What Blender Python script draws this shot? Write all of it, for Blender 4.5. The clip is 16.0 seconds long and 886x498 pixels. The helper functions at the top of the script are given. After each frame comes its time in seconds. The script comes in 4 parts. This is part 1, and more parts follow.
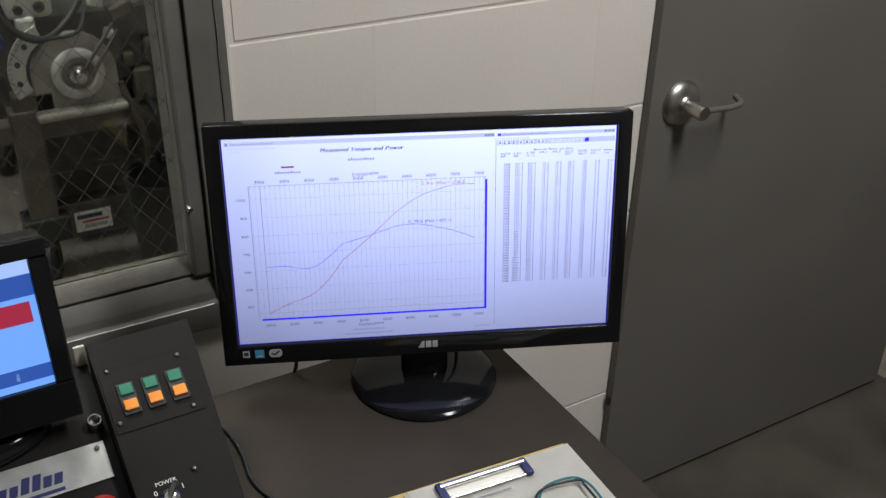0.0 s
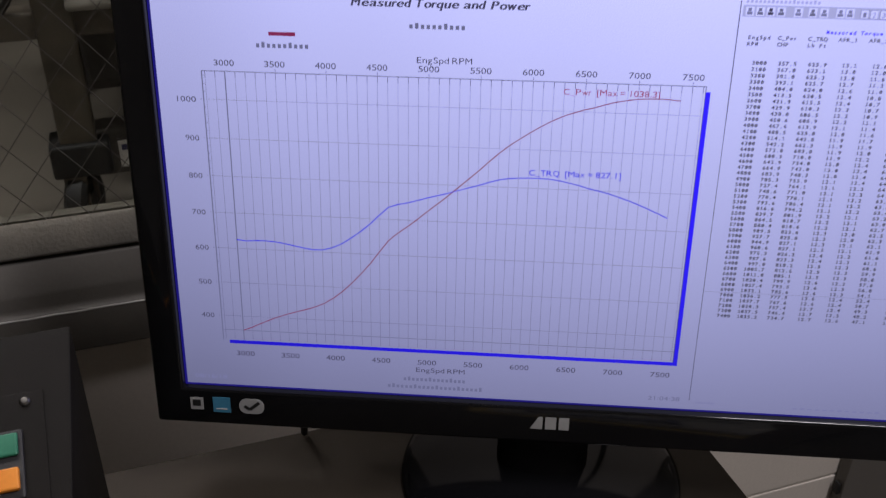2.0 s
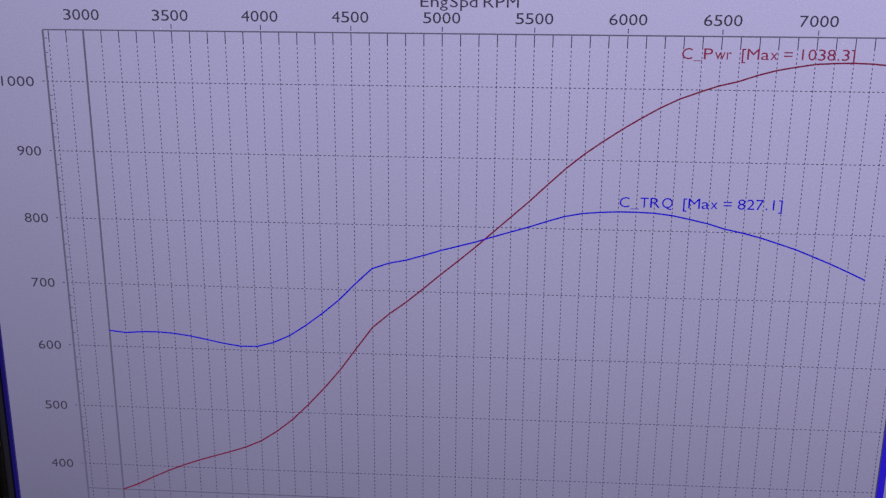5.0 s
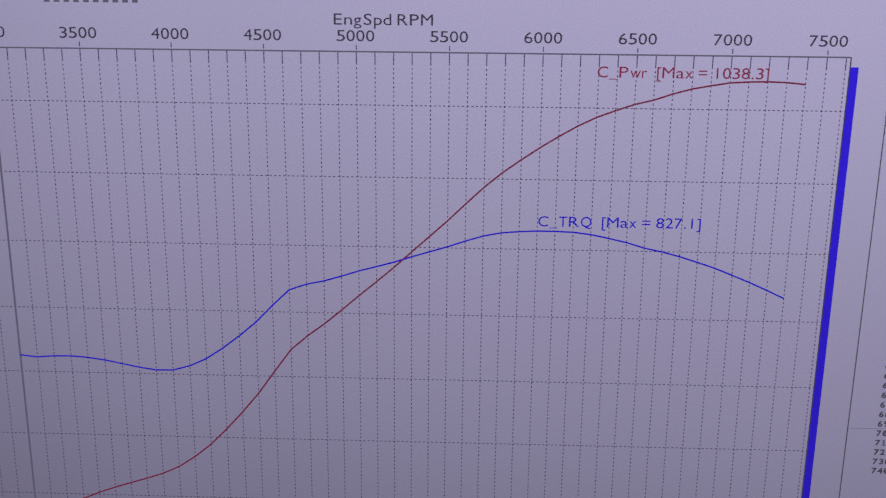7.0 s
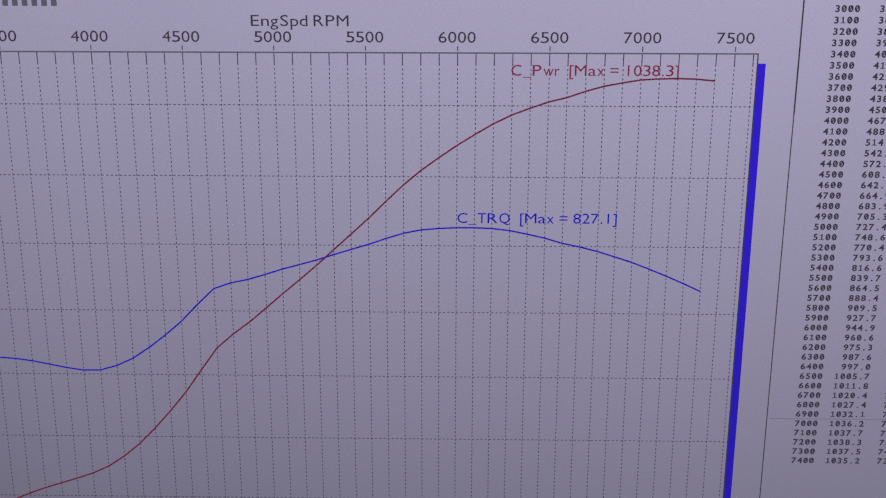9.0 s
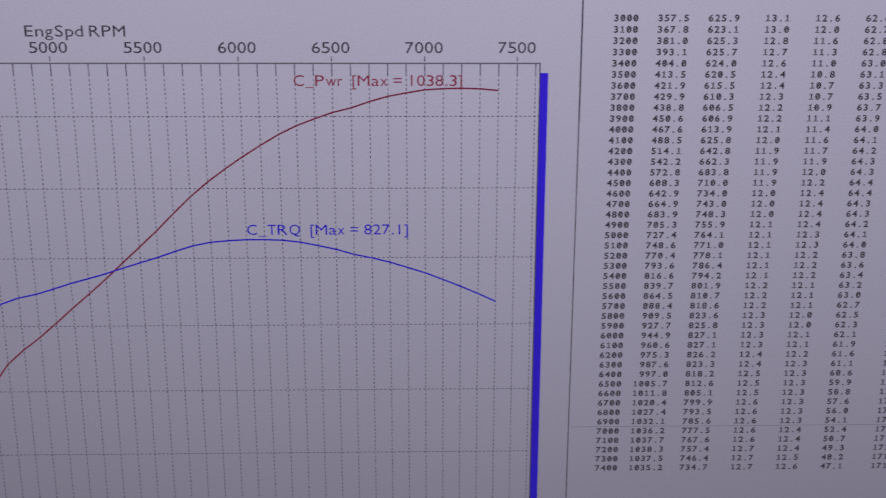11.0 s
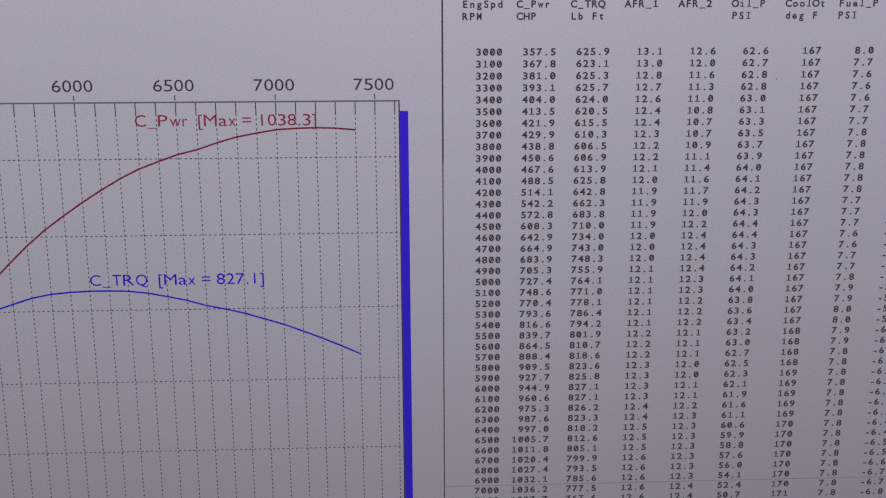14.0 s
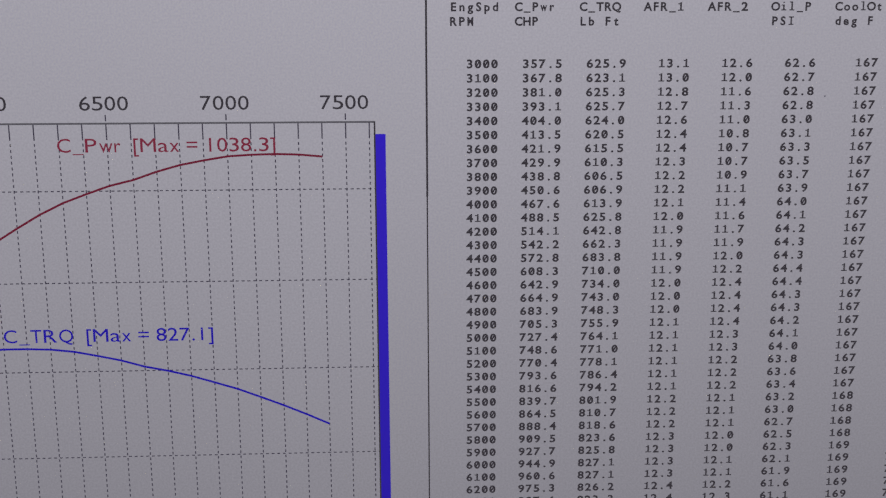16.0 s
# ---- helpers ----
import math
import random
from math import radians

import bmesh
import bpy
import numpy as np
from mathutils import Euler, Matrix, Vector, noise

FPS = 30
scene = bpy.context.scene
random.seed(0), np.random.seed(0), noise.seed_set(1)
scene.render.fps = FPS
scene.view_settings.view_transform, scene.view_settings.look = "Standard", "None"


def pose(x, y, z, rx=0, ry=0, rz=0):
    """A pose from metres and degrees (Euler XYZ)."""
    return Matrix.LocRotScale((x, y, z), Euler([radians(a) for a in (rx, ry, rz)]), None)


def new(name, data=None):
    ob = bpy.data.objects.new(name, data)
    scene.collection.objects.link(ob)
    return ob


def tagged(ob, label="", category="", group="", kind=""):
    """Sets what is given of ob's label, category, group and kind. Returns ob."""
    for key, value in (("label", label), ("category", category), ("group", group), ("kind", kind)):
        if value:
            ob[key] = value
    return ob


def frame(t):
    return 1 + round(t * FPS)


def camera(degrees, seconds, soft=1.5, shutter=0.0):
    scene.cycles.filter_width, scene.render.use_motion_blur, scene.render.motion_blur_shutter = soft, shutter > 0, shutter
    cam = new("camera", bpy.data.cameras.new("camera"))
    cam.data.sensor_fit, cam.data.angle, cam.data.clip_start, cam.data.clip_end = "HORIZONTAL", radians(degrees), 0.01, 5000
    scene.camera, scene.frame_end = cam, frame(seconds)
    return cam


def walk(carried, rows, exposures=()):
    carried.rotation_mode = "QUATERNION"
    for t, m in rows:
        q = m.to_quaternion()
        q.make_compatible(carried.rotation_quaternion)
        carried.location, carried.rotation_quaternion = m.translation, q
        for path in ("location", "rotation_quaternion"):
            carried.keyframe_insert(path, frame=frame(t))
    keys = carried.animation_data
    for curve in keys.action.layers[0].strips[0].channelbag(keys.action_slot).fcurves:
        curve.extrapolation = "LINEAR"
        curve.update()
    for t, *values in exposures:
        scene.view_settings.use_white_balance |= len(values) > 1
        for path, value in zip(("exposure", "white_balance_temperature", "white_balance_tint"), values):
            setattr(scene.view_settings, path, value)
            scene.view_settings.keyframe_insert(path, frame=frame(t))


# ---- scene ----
# ---------------------------------------------------------------- camera
cam = camera(49.516, 16.0, soft=1.25, shutter=0.25)
PATH = [
    (0, pose(-0.5084, -0.9114, 1.5182, 60.291, -1.000, -29.844)),
    (0.5, pose(-0.4171, -0.7824, 1.4519, 57.497, -0.658, -28.203)),
    (1, pose(-0.2933, -0.6377, 1.3832, 56.600, 0.198, -23.730)),
    (1.5, pose(-0.2364, -0.5078, 1.3042, 56.064, 1.238, -19.242)),
    (2, pose(-0.2269, -0.4474, 1.2134, 58.598, -0.661, -18.531)),
    (2.5, pose(-0.2084, -0.4057, 1.1830, 58.414, -0.571, -17.131)),
    (3, pose(-0.1923, -0.3555, 1.1518, 60.376, -0.208, -18.021)),
    (3.5, pose(-0.1801, -0.3178, 1.1203, 61.630, 0.369, -18.212)),
    (4, pose(-0.1772, -0.2824, 1.0902, 64.876, -0.024, -19.263)),
    (4.2, pose(-0.1724, -0.2690, 1.0810, 65.682, -0.047, -19.108)),
    (6.3, pose(-0.1720, -0.2434, 1.0723, 66.564, -1.261, -20.694)),
    (6.5, pose(-0.1680, -0.2456, 1.0732, 66.701, -1.235, -20.840)),
    (7, pose(-0.1545, -0.2509, 1.0743, 67.049, -0.835, -21.296)),
    (7.5, pose(-0.1466, -0.2540, 1.0740, 67.152, -0.637, -21.908)),
    (8, pose(-0.1412, -0.2558, 1.0741, 67.183, -0.607, -22.225)),
    (10.3, pose(-0.1137, -0.2734, 1.0703, 68.165, -0.456, -22.255)),
    (10.5, pose(-0.1059, -0.2719, 1.0746, 67.328, -0.682, -23.250)),
    (11, pose(-0.0817, -0.2838, 1.0753, 67.704, -0.777, -24.381)),
    (11.5, pose(-0.0609, -0.2911, 1.0776, 67.843, -0.588, -25.210)),
    (12, pose(-0.0507, -0.2952, 1.0788, 67.995, -0.500, -25.791)),
    (12.5, pose(-0.0450, -0.2962, 1.0804, 67.926, -0.556, -25.868)),
    (13, pose(-0.0468, -0.2945, 1.0809, 68.117, -0.520, -25.831)),
    (13.5, pose(-0.0451, -0.2906, 1.0787, 68.641, -0.535, -25.661)),
    (14, pose(-0.0381, -0.2805, 1.0745, 69.303, -0.611, -25.551)),
    (14.5, pose(-0.0314, -0.2696, 1.0714, 69.925, -0.795, -25.428)),
    (15, pose(-0.0236, -0.2586, 1.0695, 70.335, -0.880, -25.451)),
    (15.5, pose(-0.0144, -0.2502, 1.0656, 70.883, -0.669, -25.412)),
    (16, pose(-0.0148, -0.2398, 1.0623, 71.089, -0.657, -25.689)),
]
EXPO = [
    (0.0, 0.08, 5600, 9), (0.5, 0.03, 5550, 12), (1.0, -0.20, 5700, 17), (1.5, -0.50, 5730, 20), (2.0, -0.59, 5800, 20), (3.0, -0.70, 6200, 23.5), (4.0, -0.96, 6250, 25),
    (7.0, -1.21, 6800, 20), (8.0, -1.25, 6950, 17), (11.0, -1.28, 7500, 8), (13.0, -1.26, 7950, 2), (14.0, -1.28, 8150, 0), (16.0, -1.35, 8550, -5),
]
walk(cam, PATH, EXPO)

# ---------------------------------------------------------------- world and light
world = bpy.data.worlds.new("world")
world.use_nodes = True
world.node_tree.nodes["Background"].inputs[0].default_value = (0.30, 0.32, 0.36, 1)
world.node_tree.nodes["Background"].inputs[1].default_value = 0.02
scene.world = world


def ceiling_lamp(x, y, z, sx, sy, watts, colour):
    lamp = bpy.data.lights.new("tube_light", "AREA")
    lamp.shape, lamp.size, lamp.size_y, lamp.energy, lamp.color = "RECTANGLE", sx, sy, watts, colour
    ob = new("tube_light", lamp)
    ob.matrix_world = pose(x, y, z)
    return ob


ROOM_WATTS, CELL_WATTS = 47.0, 28.0
ceiling_lamp(0.55, -0.95, 2.66, 0.28, 1.15, ROOM_WATTS, (1.0, 0.93, 0.82))
ceiling_lamp(-0.55, 0.92, 2.56, 1.15, 0.28, CELL_WATTS, (1.0, 0.92, 0.78))

# ---------------------------------------------------------------- materials


def nodes_of(name):
    m = bpy.data.materials.new(name)
    m.use_nodes = True
    t = m.node_tree
    return m, t, t.nodes["Principled BSDF"]


def surface(name, a, b, rough=(0.4, 0.6), scale=30.0, metal=0.0, bump=0.0, fine=400.0, coat=0.0, spread=0.0, spec=0.5):
    """Paint, plastic, metal or concrete: two tones at two scales, uneven gloss, fine relief."""
    m, t, p = nodes_of(name)
    co = t.nodes.new("ShaderNodeTexCoord")
    n1 = t.nodes.new("ShaderNodeTexNoise")
    n1.inputs["Scale"].default_value, n1.inputs["Detail"].default_value = scale, 6
    n2 = t.nodes.new("ShaderNodeTexNoise")
    n2.inputs["Scale"].default_value, n2.inputs["Detail"].default_value = fine, 3
    t.links.new(co.outputs["Object"], n1.inputs["Vector"])
    t.links.new(co.outputs["Object"], n2.inputs["Vector"])
    r = t.nodes.new("ShaderNodeValToRGB")
    r.color_ramp.elements[0].position, r.color_ramp.elements[1].position = 0.32, 0.70
    r.color_ramp.elements[0].color, r.color_ramp.elements[1].color = (*a, 1), (*b, 1)
    t.links.new(n1.outputs["Fac"], r.inputs[0])
    mix = t.nodes.new("ShaderNodeMix")
    mix.data_type, mix.blend_type = "RGBA", "MULTIPLY"
    mix.inputs["Factor"].default_value = 0.35
    t.links.new(r.outputs[0], mix.inputs["A"])
    g = t.nodes.new("ShaderNodeMapRange")
    g.inputs["To Min"].default_value, g.inputs["To Max"].default_value = 0.75, 1.15
    t.links.new(n2.outputs["Fac"], g.inputs["Value"])
    t.links.new(g.outputs[0], mix.inputs["B"])
    last = mix.outputs["Result"]
    if spread:
        oi = t.nodes.new("ShaderNodeObjectInfo")
        mr = t.nodes.new("ShaderNodeMapRange")
        mr.inputs["To Min"].default_value, mr.inputs["To Max"].default_value = 1 - spread, 1 + spread
        t.links.new(oi.outputs["Random"], mr.inputs["Value"])
        mm = t.nodes.new("ShaderNodeMix")
        mm.data_type, mm.blend_type = "RGBA", "MULTIPLY"
        mm.inputs["Factor"].default_value = 1.0
        t.links.new(last, mm.inputs["A"])
        t.links.new(mr.outputs[0], mm.inputs["B"])
        last = mm.outputs["Result"]
    t.links.new(last, p.inputs["Base Color"])
    rr = t.nodes.new("ShaderNodeMapRange")
    rr.inputs["To Min"].default_value, rr.inputs["To Max"].default_value = rough
    t.links.new(n1.outputs["Fac"], rr.inputs["Value"])
    t.links.new(rr.outputs[0], p.inputs["Roughness"])
    p.inputs["Metallic"].default_value = metal
    p.inputs["Specular IOR Level"].default_value = spec
    if coat:
        p.inputs["Coat Weight"].default_value, p.inputs["Coat Roughness"].default_value = coat, 0.05
    if bump:
        bp = t.nodes.new("ShaderNodeBump")
        bp.inputs["Strength"].default_value, bp.inputs["Distance"].default_value = bump, 0.002
        t.links.new(n2.outputs["Fac"], bp.inputs["Height"])
        t.links.new(bp.outputs[0], p.inputs["Normal"])
    return m


def glow(name, colour, strength):
    m, t, p = nodes_of(name)
    p.inputs["Base Color"].default_value = (0.01, 0.01, 0.01, 1)
    p.inputs["Roughness"].default_value = 0.35
    p.inputs["Specular IOR Level"].default_value = 0.25
    p.inputs["Emission Color"].default_value = (*colour, 1)
    p.inputs["Emission Strength"].default_value = strength
    return m


M_BLOCK = surface("painted_block", (0.68, 0.62, 0.54), (0.725, 0.665, 0.585), (0.5, 0.75), 3.0, bump=0.05, fine=220, spread=0.012)
M_MORTAR = surface("painted_mortar", (0.63, 0.575, 0.50), (0.69, 0.63, 0.555), (0.6, 0.8), 6.0, bump=0.2, fine=200)
M_DOOR = surface("grey_door_paint", (0.122, 0.112, 0.098), (0.144, 0.133, 0.117), (0.42, 0.58), 2.5, bump=0.08, fine=500)
M_STEEL_PAINT = surface("grey_frame_paint", (0.118, 0.109, 0.094), (0.165, 0.153, 0.133), (0.40, 0.60), 9.0, bump=0.05, fine=350)
M_LEDGE = surface("dusty_sill_paint", (0.050, 0.044, 0.033), (0.088, 0.078, 0.059), (0.6, 0.85), 25.0, bump=0.3, fine=300)
M_FLOOR = surface("worn_concrete", (0.038, 0.032, 0.024), (0.100, 0.086, 0.066), (0.35, 0.75), 3.2, bump=0.3, fine=140)
M_CELL_FLOOR = surface("cell_concrete", (0.15, 0.132, 0.106), (0.23, 0.205, 0.168), (0.6, 0.8), 4.0, bump=0.2, fine=140)
M_CELL_WALL = surface("cell_wall_paint", (0.20, 0.19, 0.165), (0.28, 0.27, 0.235), (0.6, 0.8), 3.0)
M_CEIL = surface("ceiling_board", (0.55, 0.54, 0.50), (0.62, 0.61, 0.57), (0.7, 0.9), 5.0)
M_ROOM = surface("room_paint", (0.45, 0.42, 0.37), (0.52, 0.49, 0.43), (0.6, 0.8), 2.0)
M_DESK = surface("grey_laminate", (0.031, 0.0248, 0.0178), (0.041, 0.0332, 0.0242), (0.50, 0.64), 12.0, bump=0.05, fine=700, spec=0.17)
M_CONSOLE = surface("black_powder_coat", (0.0082, 0.0070, 0.0056), (0.0116, 0.0099, 0.0081), (0.52, 0.66), 20.0, bump=0.05, fine=900, spec=0.14)
M_GLOSS = surface("gloss_black_plastic", (0.006, 0.006, 0.007), (0.010, 0.010, 0.011), (0.06, 0.13), 8.0, spec=0.34)
M_BASE = surface("dark_gloss_plastic", (0.005, 0.005, 0.006), (0.008, 0.008, 0.009), (0.07, 0.14), 8.0, spec=0.25)
M_BLACK = surface("matt_black_plastic", (0.012, 0.012, 0.013), (0.022, 0.021, 0.021), (0.4, 0.6), 30.0, bump=0.1, fine=900)
M_RUBBER = surface("black_rubber", (0.010, 0.010, 0.010), (0.022, 0.021, 0.020), (0.45, 0.7), 40.0)
M_CHROME = surface("worn_chrome", (0.55, 0.54, 0.52), (0.72, 0.71, 0.69), (0.16, 0.34), 60.0, metal=1.0)
M_SATIN = surface("satin_nickel", (0.42, 0.40, 0.36), (0.52, 0.50, 0.46), (0.28, 0.42), 50.0, metal=1.0)
M_ALU = surface("brushed_aluminium", (0.50, 0.49, 0.46), (0.62, 0.61, 0.58), (0.3, 0.5), 40.0, metal=0.85)
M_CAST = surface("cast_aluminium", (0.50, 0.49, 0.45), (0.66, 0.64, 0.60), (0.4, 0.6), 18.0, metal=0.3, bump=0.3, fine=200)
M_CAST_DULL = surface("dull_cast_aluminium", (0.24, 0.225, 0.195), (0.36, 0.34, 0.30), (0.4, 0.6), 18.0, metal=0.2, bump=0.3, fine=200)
M_BEIGE = surface("beige_bracket", (0.42, 0.38, 0.30), (0.52, 0.48, 0.39), (0.4, 0.6), 20.0)
M_GREEN = surface("green_button", (0.02, 0.155, 0.085), (0.03, 0.20, 0.11), (0.3, 0.5), 60.0)
M_ORANGE = surface("orange_button", (0.75, 0.24, 0.015), (0.86, 0.30, 0.025), (0.3, 0.5), 60.0)
M_RED = surface("red_button", (0.30, 0.016, 0.012), (0.38, 0.024, 0.018), (0.25, 0.4), 40.0)
M_PAPER = surface("white_paper", (0.78, 0.745, 0.66), (0.86, 0.825, 0.745), (0.7, 0.9), 20.0)
M_INKBAR = surface("grey_print", (0.28, 0.28, 0.29), (0.36, 0.36, 0.37), (0.7, 0.9), 20.0)
M_BOARD = surface("tan_hardboard", (0.46, 0.33, 0.10), (0.56, 0.42, 0.15), (0.4, 0.7), 60.0)
M_TEAL = surface("teal_cord", (0.012, 0.12, 0.15), (0.02, 0.17, 0.20), (0.4, 0.6), 200.0)
M_NAVY = surface("navy_print", (0.015, 0.018, 0.09), (0.02, 0.025, 0.12), (0.4, 0.6), 30.0)
M_WHITE = surface("white_print", (0.66, 0.65, 0.62), (0.74, 0.73, 0.70), (0.4, 0.6), 30.0)
M_BLUESTICK = surface("blue_sticker", (0.06, 0.24, 0.38), (0.08, 0.28, 0.44), (0.3, 0.5), 60.0)
M_GREYSTICK = surface("silver_sticker", (0.34, 0.34, 0.33), (0.44, 0.44, 0.43), (0.3, 0.5), 60.0)
M_ENGINE = surface("oily_iron", (0.034, 0.031, 0.027), (0.085, 0.077, 0.066), (0.4, 0.7), 14.0, bump=0.3, fine=150)
M_RUST = surface("grimy_steel", (0.075, 0.062, 0.046), (0.14, 0.118, 0.09), (0.4, 0.7), 18.0, bump=0.3, fine=150)
M_MATT = surface("matt_grey_paint", (0.105, 0.097, 0.085), (0.125, 0.115, 0.101), (0.75, 0.9), 30.0, spec=0.12)
M_SCREW = surface("dull_screw", (0.20, 0.19, 0.175), (0.34, 0.33, 0.31), (0.25, 0.4), 90.0, metal=1.0)
M_GRIME = surface("grimy_cream_paint", (0.06, 0.050, 0.036), (0.12, 0.102, 0.074), (0.45, 0.7), 16.0, bump=0.2, fine=150)
M_WIRE = surface("galvanised_wire", (0.075, 0.069, 0.06), (0.12, 0.11, 0.095), (0.4, 0.6), 80.0, metal=0.3)

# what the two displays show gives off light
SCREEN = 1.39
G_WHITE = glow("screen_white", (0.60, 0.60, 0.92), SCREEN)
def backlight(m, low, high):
    """Viewing-angle dimming painted into the emission: darker towards the lower edge and sides."""
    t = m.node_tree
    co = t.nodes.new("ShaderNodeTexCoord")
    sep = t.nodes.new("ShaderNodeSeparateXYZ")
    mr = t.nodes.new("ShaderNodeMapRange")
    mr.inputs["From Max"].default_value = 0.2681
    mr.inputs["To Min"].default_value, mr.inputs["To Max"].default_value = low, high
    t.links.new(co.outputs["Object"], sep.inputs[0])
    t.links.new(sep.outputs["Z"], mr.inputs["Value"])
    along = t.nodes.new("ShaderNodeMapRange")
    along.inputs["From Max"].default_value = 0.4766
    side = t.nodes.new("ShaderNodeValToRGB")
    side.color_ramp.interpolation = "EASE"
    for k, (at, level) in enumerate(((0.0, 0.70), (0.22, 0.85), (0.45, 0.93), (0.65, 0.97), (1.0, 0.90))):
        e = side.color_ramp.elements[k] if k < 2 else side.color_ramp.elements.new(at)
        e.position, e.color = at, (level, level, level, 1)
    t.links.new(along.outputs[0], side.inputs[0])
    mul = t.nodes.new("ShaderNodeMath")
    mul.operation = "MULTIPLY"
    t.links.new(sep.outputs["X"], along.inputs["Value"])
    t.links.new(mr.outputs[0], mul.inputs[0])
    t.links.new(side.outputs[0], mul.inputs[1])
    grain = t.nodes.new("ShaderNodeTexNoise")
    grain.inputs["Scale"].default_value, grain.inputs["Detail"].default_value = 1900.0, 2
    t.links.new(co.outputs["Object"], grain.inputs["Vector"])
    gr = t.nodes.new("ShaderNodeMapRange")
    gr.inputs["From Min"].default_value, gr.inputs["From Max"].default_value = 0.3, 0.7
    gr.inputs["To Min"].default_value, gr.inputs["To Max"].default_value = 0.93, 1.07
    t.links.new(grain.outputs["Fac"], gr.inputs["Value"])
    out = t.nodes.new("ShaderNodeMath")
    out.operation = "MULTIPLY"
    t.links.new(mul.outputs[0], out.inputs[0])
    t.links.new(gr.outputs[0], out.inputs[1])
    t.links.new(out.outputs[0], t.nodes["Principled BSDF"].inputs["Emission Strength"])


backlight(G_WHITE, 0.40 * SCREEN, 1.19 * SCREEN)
G_BAR = glow("screen_grey", (0.42, 0.42, 0.64), SCREEN)
G_INK = glow("screen_ink", (0.060, 0.055, 0.096), SCREEN)
G_GREY = glow("screen_grid", (0.15, 0.15, 0.24), SCREEN)
G_DIM = glow("screen_dim_text", (0.20, 0.20, 0.34), SCREEN)
G_RED = glow("screen_red", (0.22, 0.018, 0.070), SCREEN)
G_RED_TEXT = glow("screen_red_text", (0.30, 0.035, 0.105), SCREEN)
G_GRID = glow("screen_dotted_grid", (0.075, 0.069, 0.145), SCREEN)
G_CURVE = glow("screen_blue_line", (0.018, 0.010, 0.72), SCREEN)
G_BLUE = glow("screen_blue", (0.040, 0.018, 1.10), SCREEN)
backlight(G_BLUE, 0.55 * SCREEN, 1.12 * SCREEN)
G_EDGE = glow("screen_edge_bloom", (0.010, 0.006, 0.15), SCREEN)
G_UI_SKY = glow("panel_light_blue", (0.20, 0.38, 0.85), 1.0)
G_UI_MID = glow("panel_mid_blue", (0.035, 0.085, 0.33), 1.0)
G_UI_PALE = glow("panel_pale", (0.42, 0.52, 0.80), 1.0)
G_UI_RED = glow("panel_red", (0.36, 0.02, 0.045), 1.0)

M_GLASS, gt, gp = nodes_of("wired_glass")
gp.inputs["Base Color"].default_value = (0.86, 0.90, 0.86, 1)
gp.inputs["Transmission Weight"].default_value, gp.inputs["Roughness"].default_value, gp.inputs["IOR"].default_value = 1.0, 0.03, 1.45

# ---------------------------------------------------------------- mesh helpers


def box(bm, x0, x1, y0, y1, z0, z1, bevel=0.0, m=None):
    r = bmesh.ops.create_cube(bm, size=1.0)
    vs = r["verts"]
    for v in vs:
        v.co = Vector((x0 + (v.co.x + 0.5) * (x1 - x0), y0 + (v.co.y + 0.5) * (y1 - y0), z0 + (v.co.z + 0.5) * (z1 - z0)))
    if bevel:
        es = list({e for v in vs for e in v.link_edges})
        out = bmesh.ops.bevel(bm, geom=es, offset=bevel, segments=2, profile=0.5, affect="EDGES")
        vs = list({v for f in out["faces"] for v in f.verts} | {v for v in vs if v.is_valid})
    if m is not None:
        bmesh.ops.transform(bm, matrix=m, verts=vs)
    return vs


def lathe(bm, profile, m=None, n=48):
    """Turns (radius, height) pairs about z."""
    rings = []
    for r, h in profile:
        if r < 1e-6:
            rings.append([bm.verts.new((0, 0, h))])
        else:
            rings.append([bm.verts.new((r * math.cos(2 * math.pi * k / n), r * math.sin(2 * math.pi * k / n), h)) for k in range(n)])
    for a, b in zip(rings, rings[1:]):
        for k in range(n):
            j = (k + 1) % n
            f = [a[k % len(a)], a[j % len(a)], b[j % len(b)], b[k % len(b)]]
            f = list(dict.fromkeys(f))
            if len(f) > 2:
                bm.faces.new(f)
    vs = [v for ring in rings for v in ring]
    if m is not None:
        bmesh.ops.transform(bm, matrix=m, verts=vs)
    return vs


def tube(bm, pts, r, n=10):
    """A round cord through points."""
    pts = [Vector(p) for p in pts]
    rings = []
    for i, p in enumerate(pts):
        d = (pts[min(i + 1, len(pts) - 1)] - pts[max(i - 1, 0)]).normalized()
        s = d.orthogonal().normalized() if i == 0 else (side - d * side.dot(d)).normalized()
        side = s
        t = d.cross(s)
        rings.append([bm.verts.new(p + r * (math.cos(2 * math.pi * k / n) * s + math.sin(2 * math.pi * k / n) * t)) for k in range(n)])
    for a, b in zip(rings, rings[1:]):
        for k in range(n):
            bm.faces.new((a[k], a[(k + 1) % n], b[(k + 1) % n], b[k]))
    bm.faces.new(rings[0][::-1])
    bm.faces.new(rings[-1])


def smooth_line(pts, steps=8):
    """Catmull-Rom through points."""
    p = [Vector(q) for q in pts]
    p = [2 * p[0] - p[1]] + p + [2 * p[-1] - p[-2]]
    out = []
    for i in range(1, len(p) - 2):
        for k in range(steps):
            t = k / steps
            a, b, c, d = p[i - 1], p[i], p[i + 1], p[i + 2]
            out.append(0.5 * (2 * b + (c - a) * t + (2 * a - 5 * b + 4 * c - d) * t * t + (3 * b - a - 3 * c + d) * t ** 3))
    return out + [p[-2]]


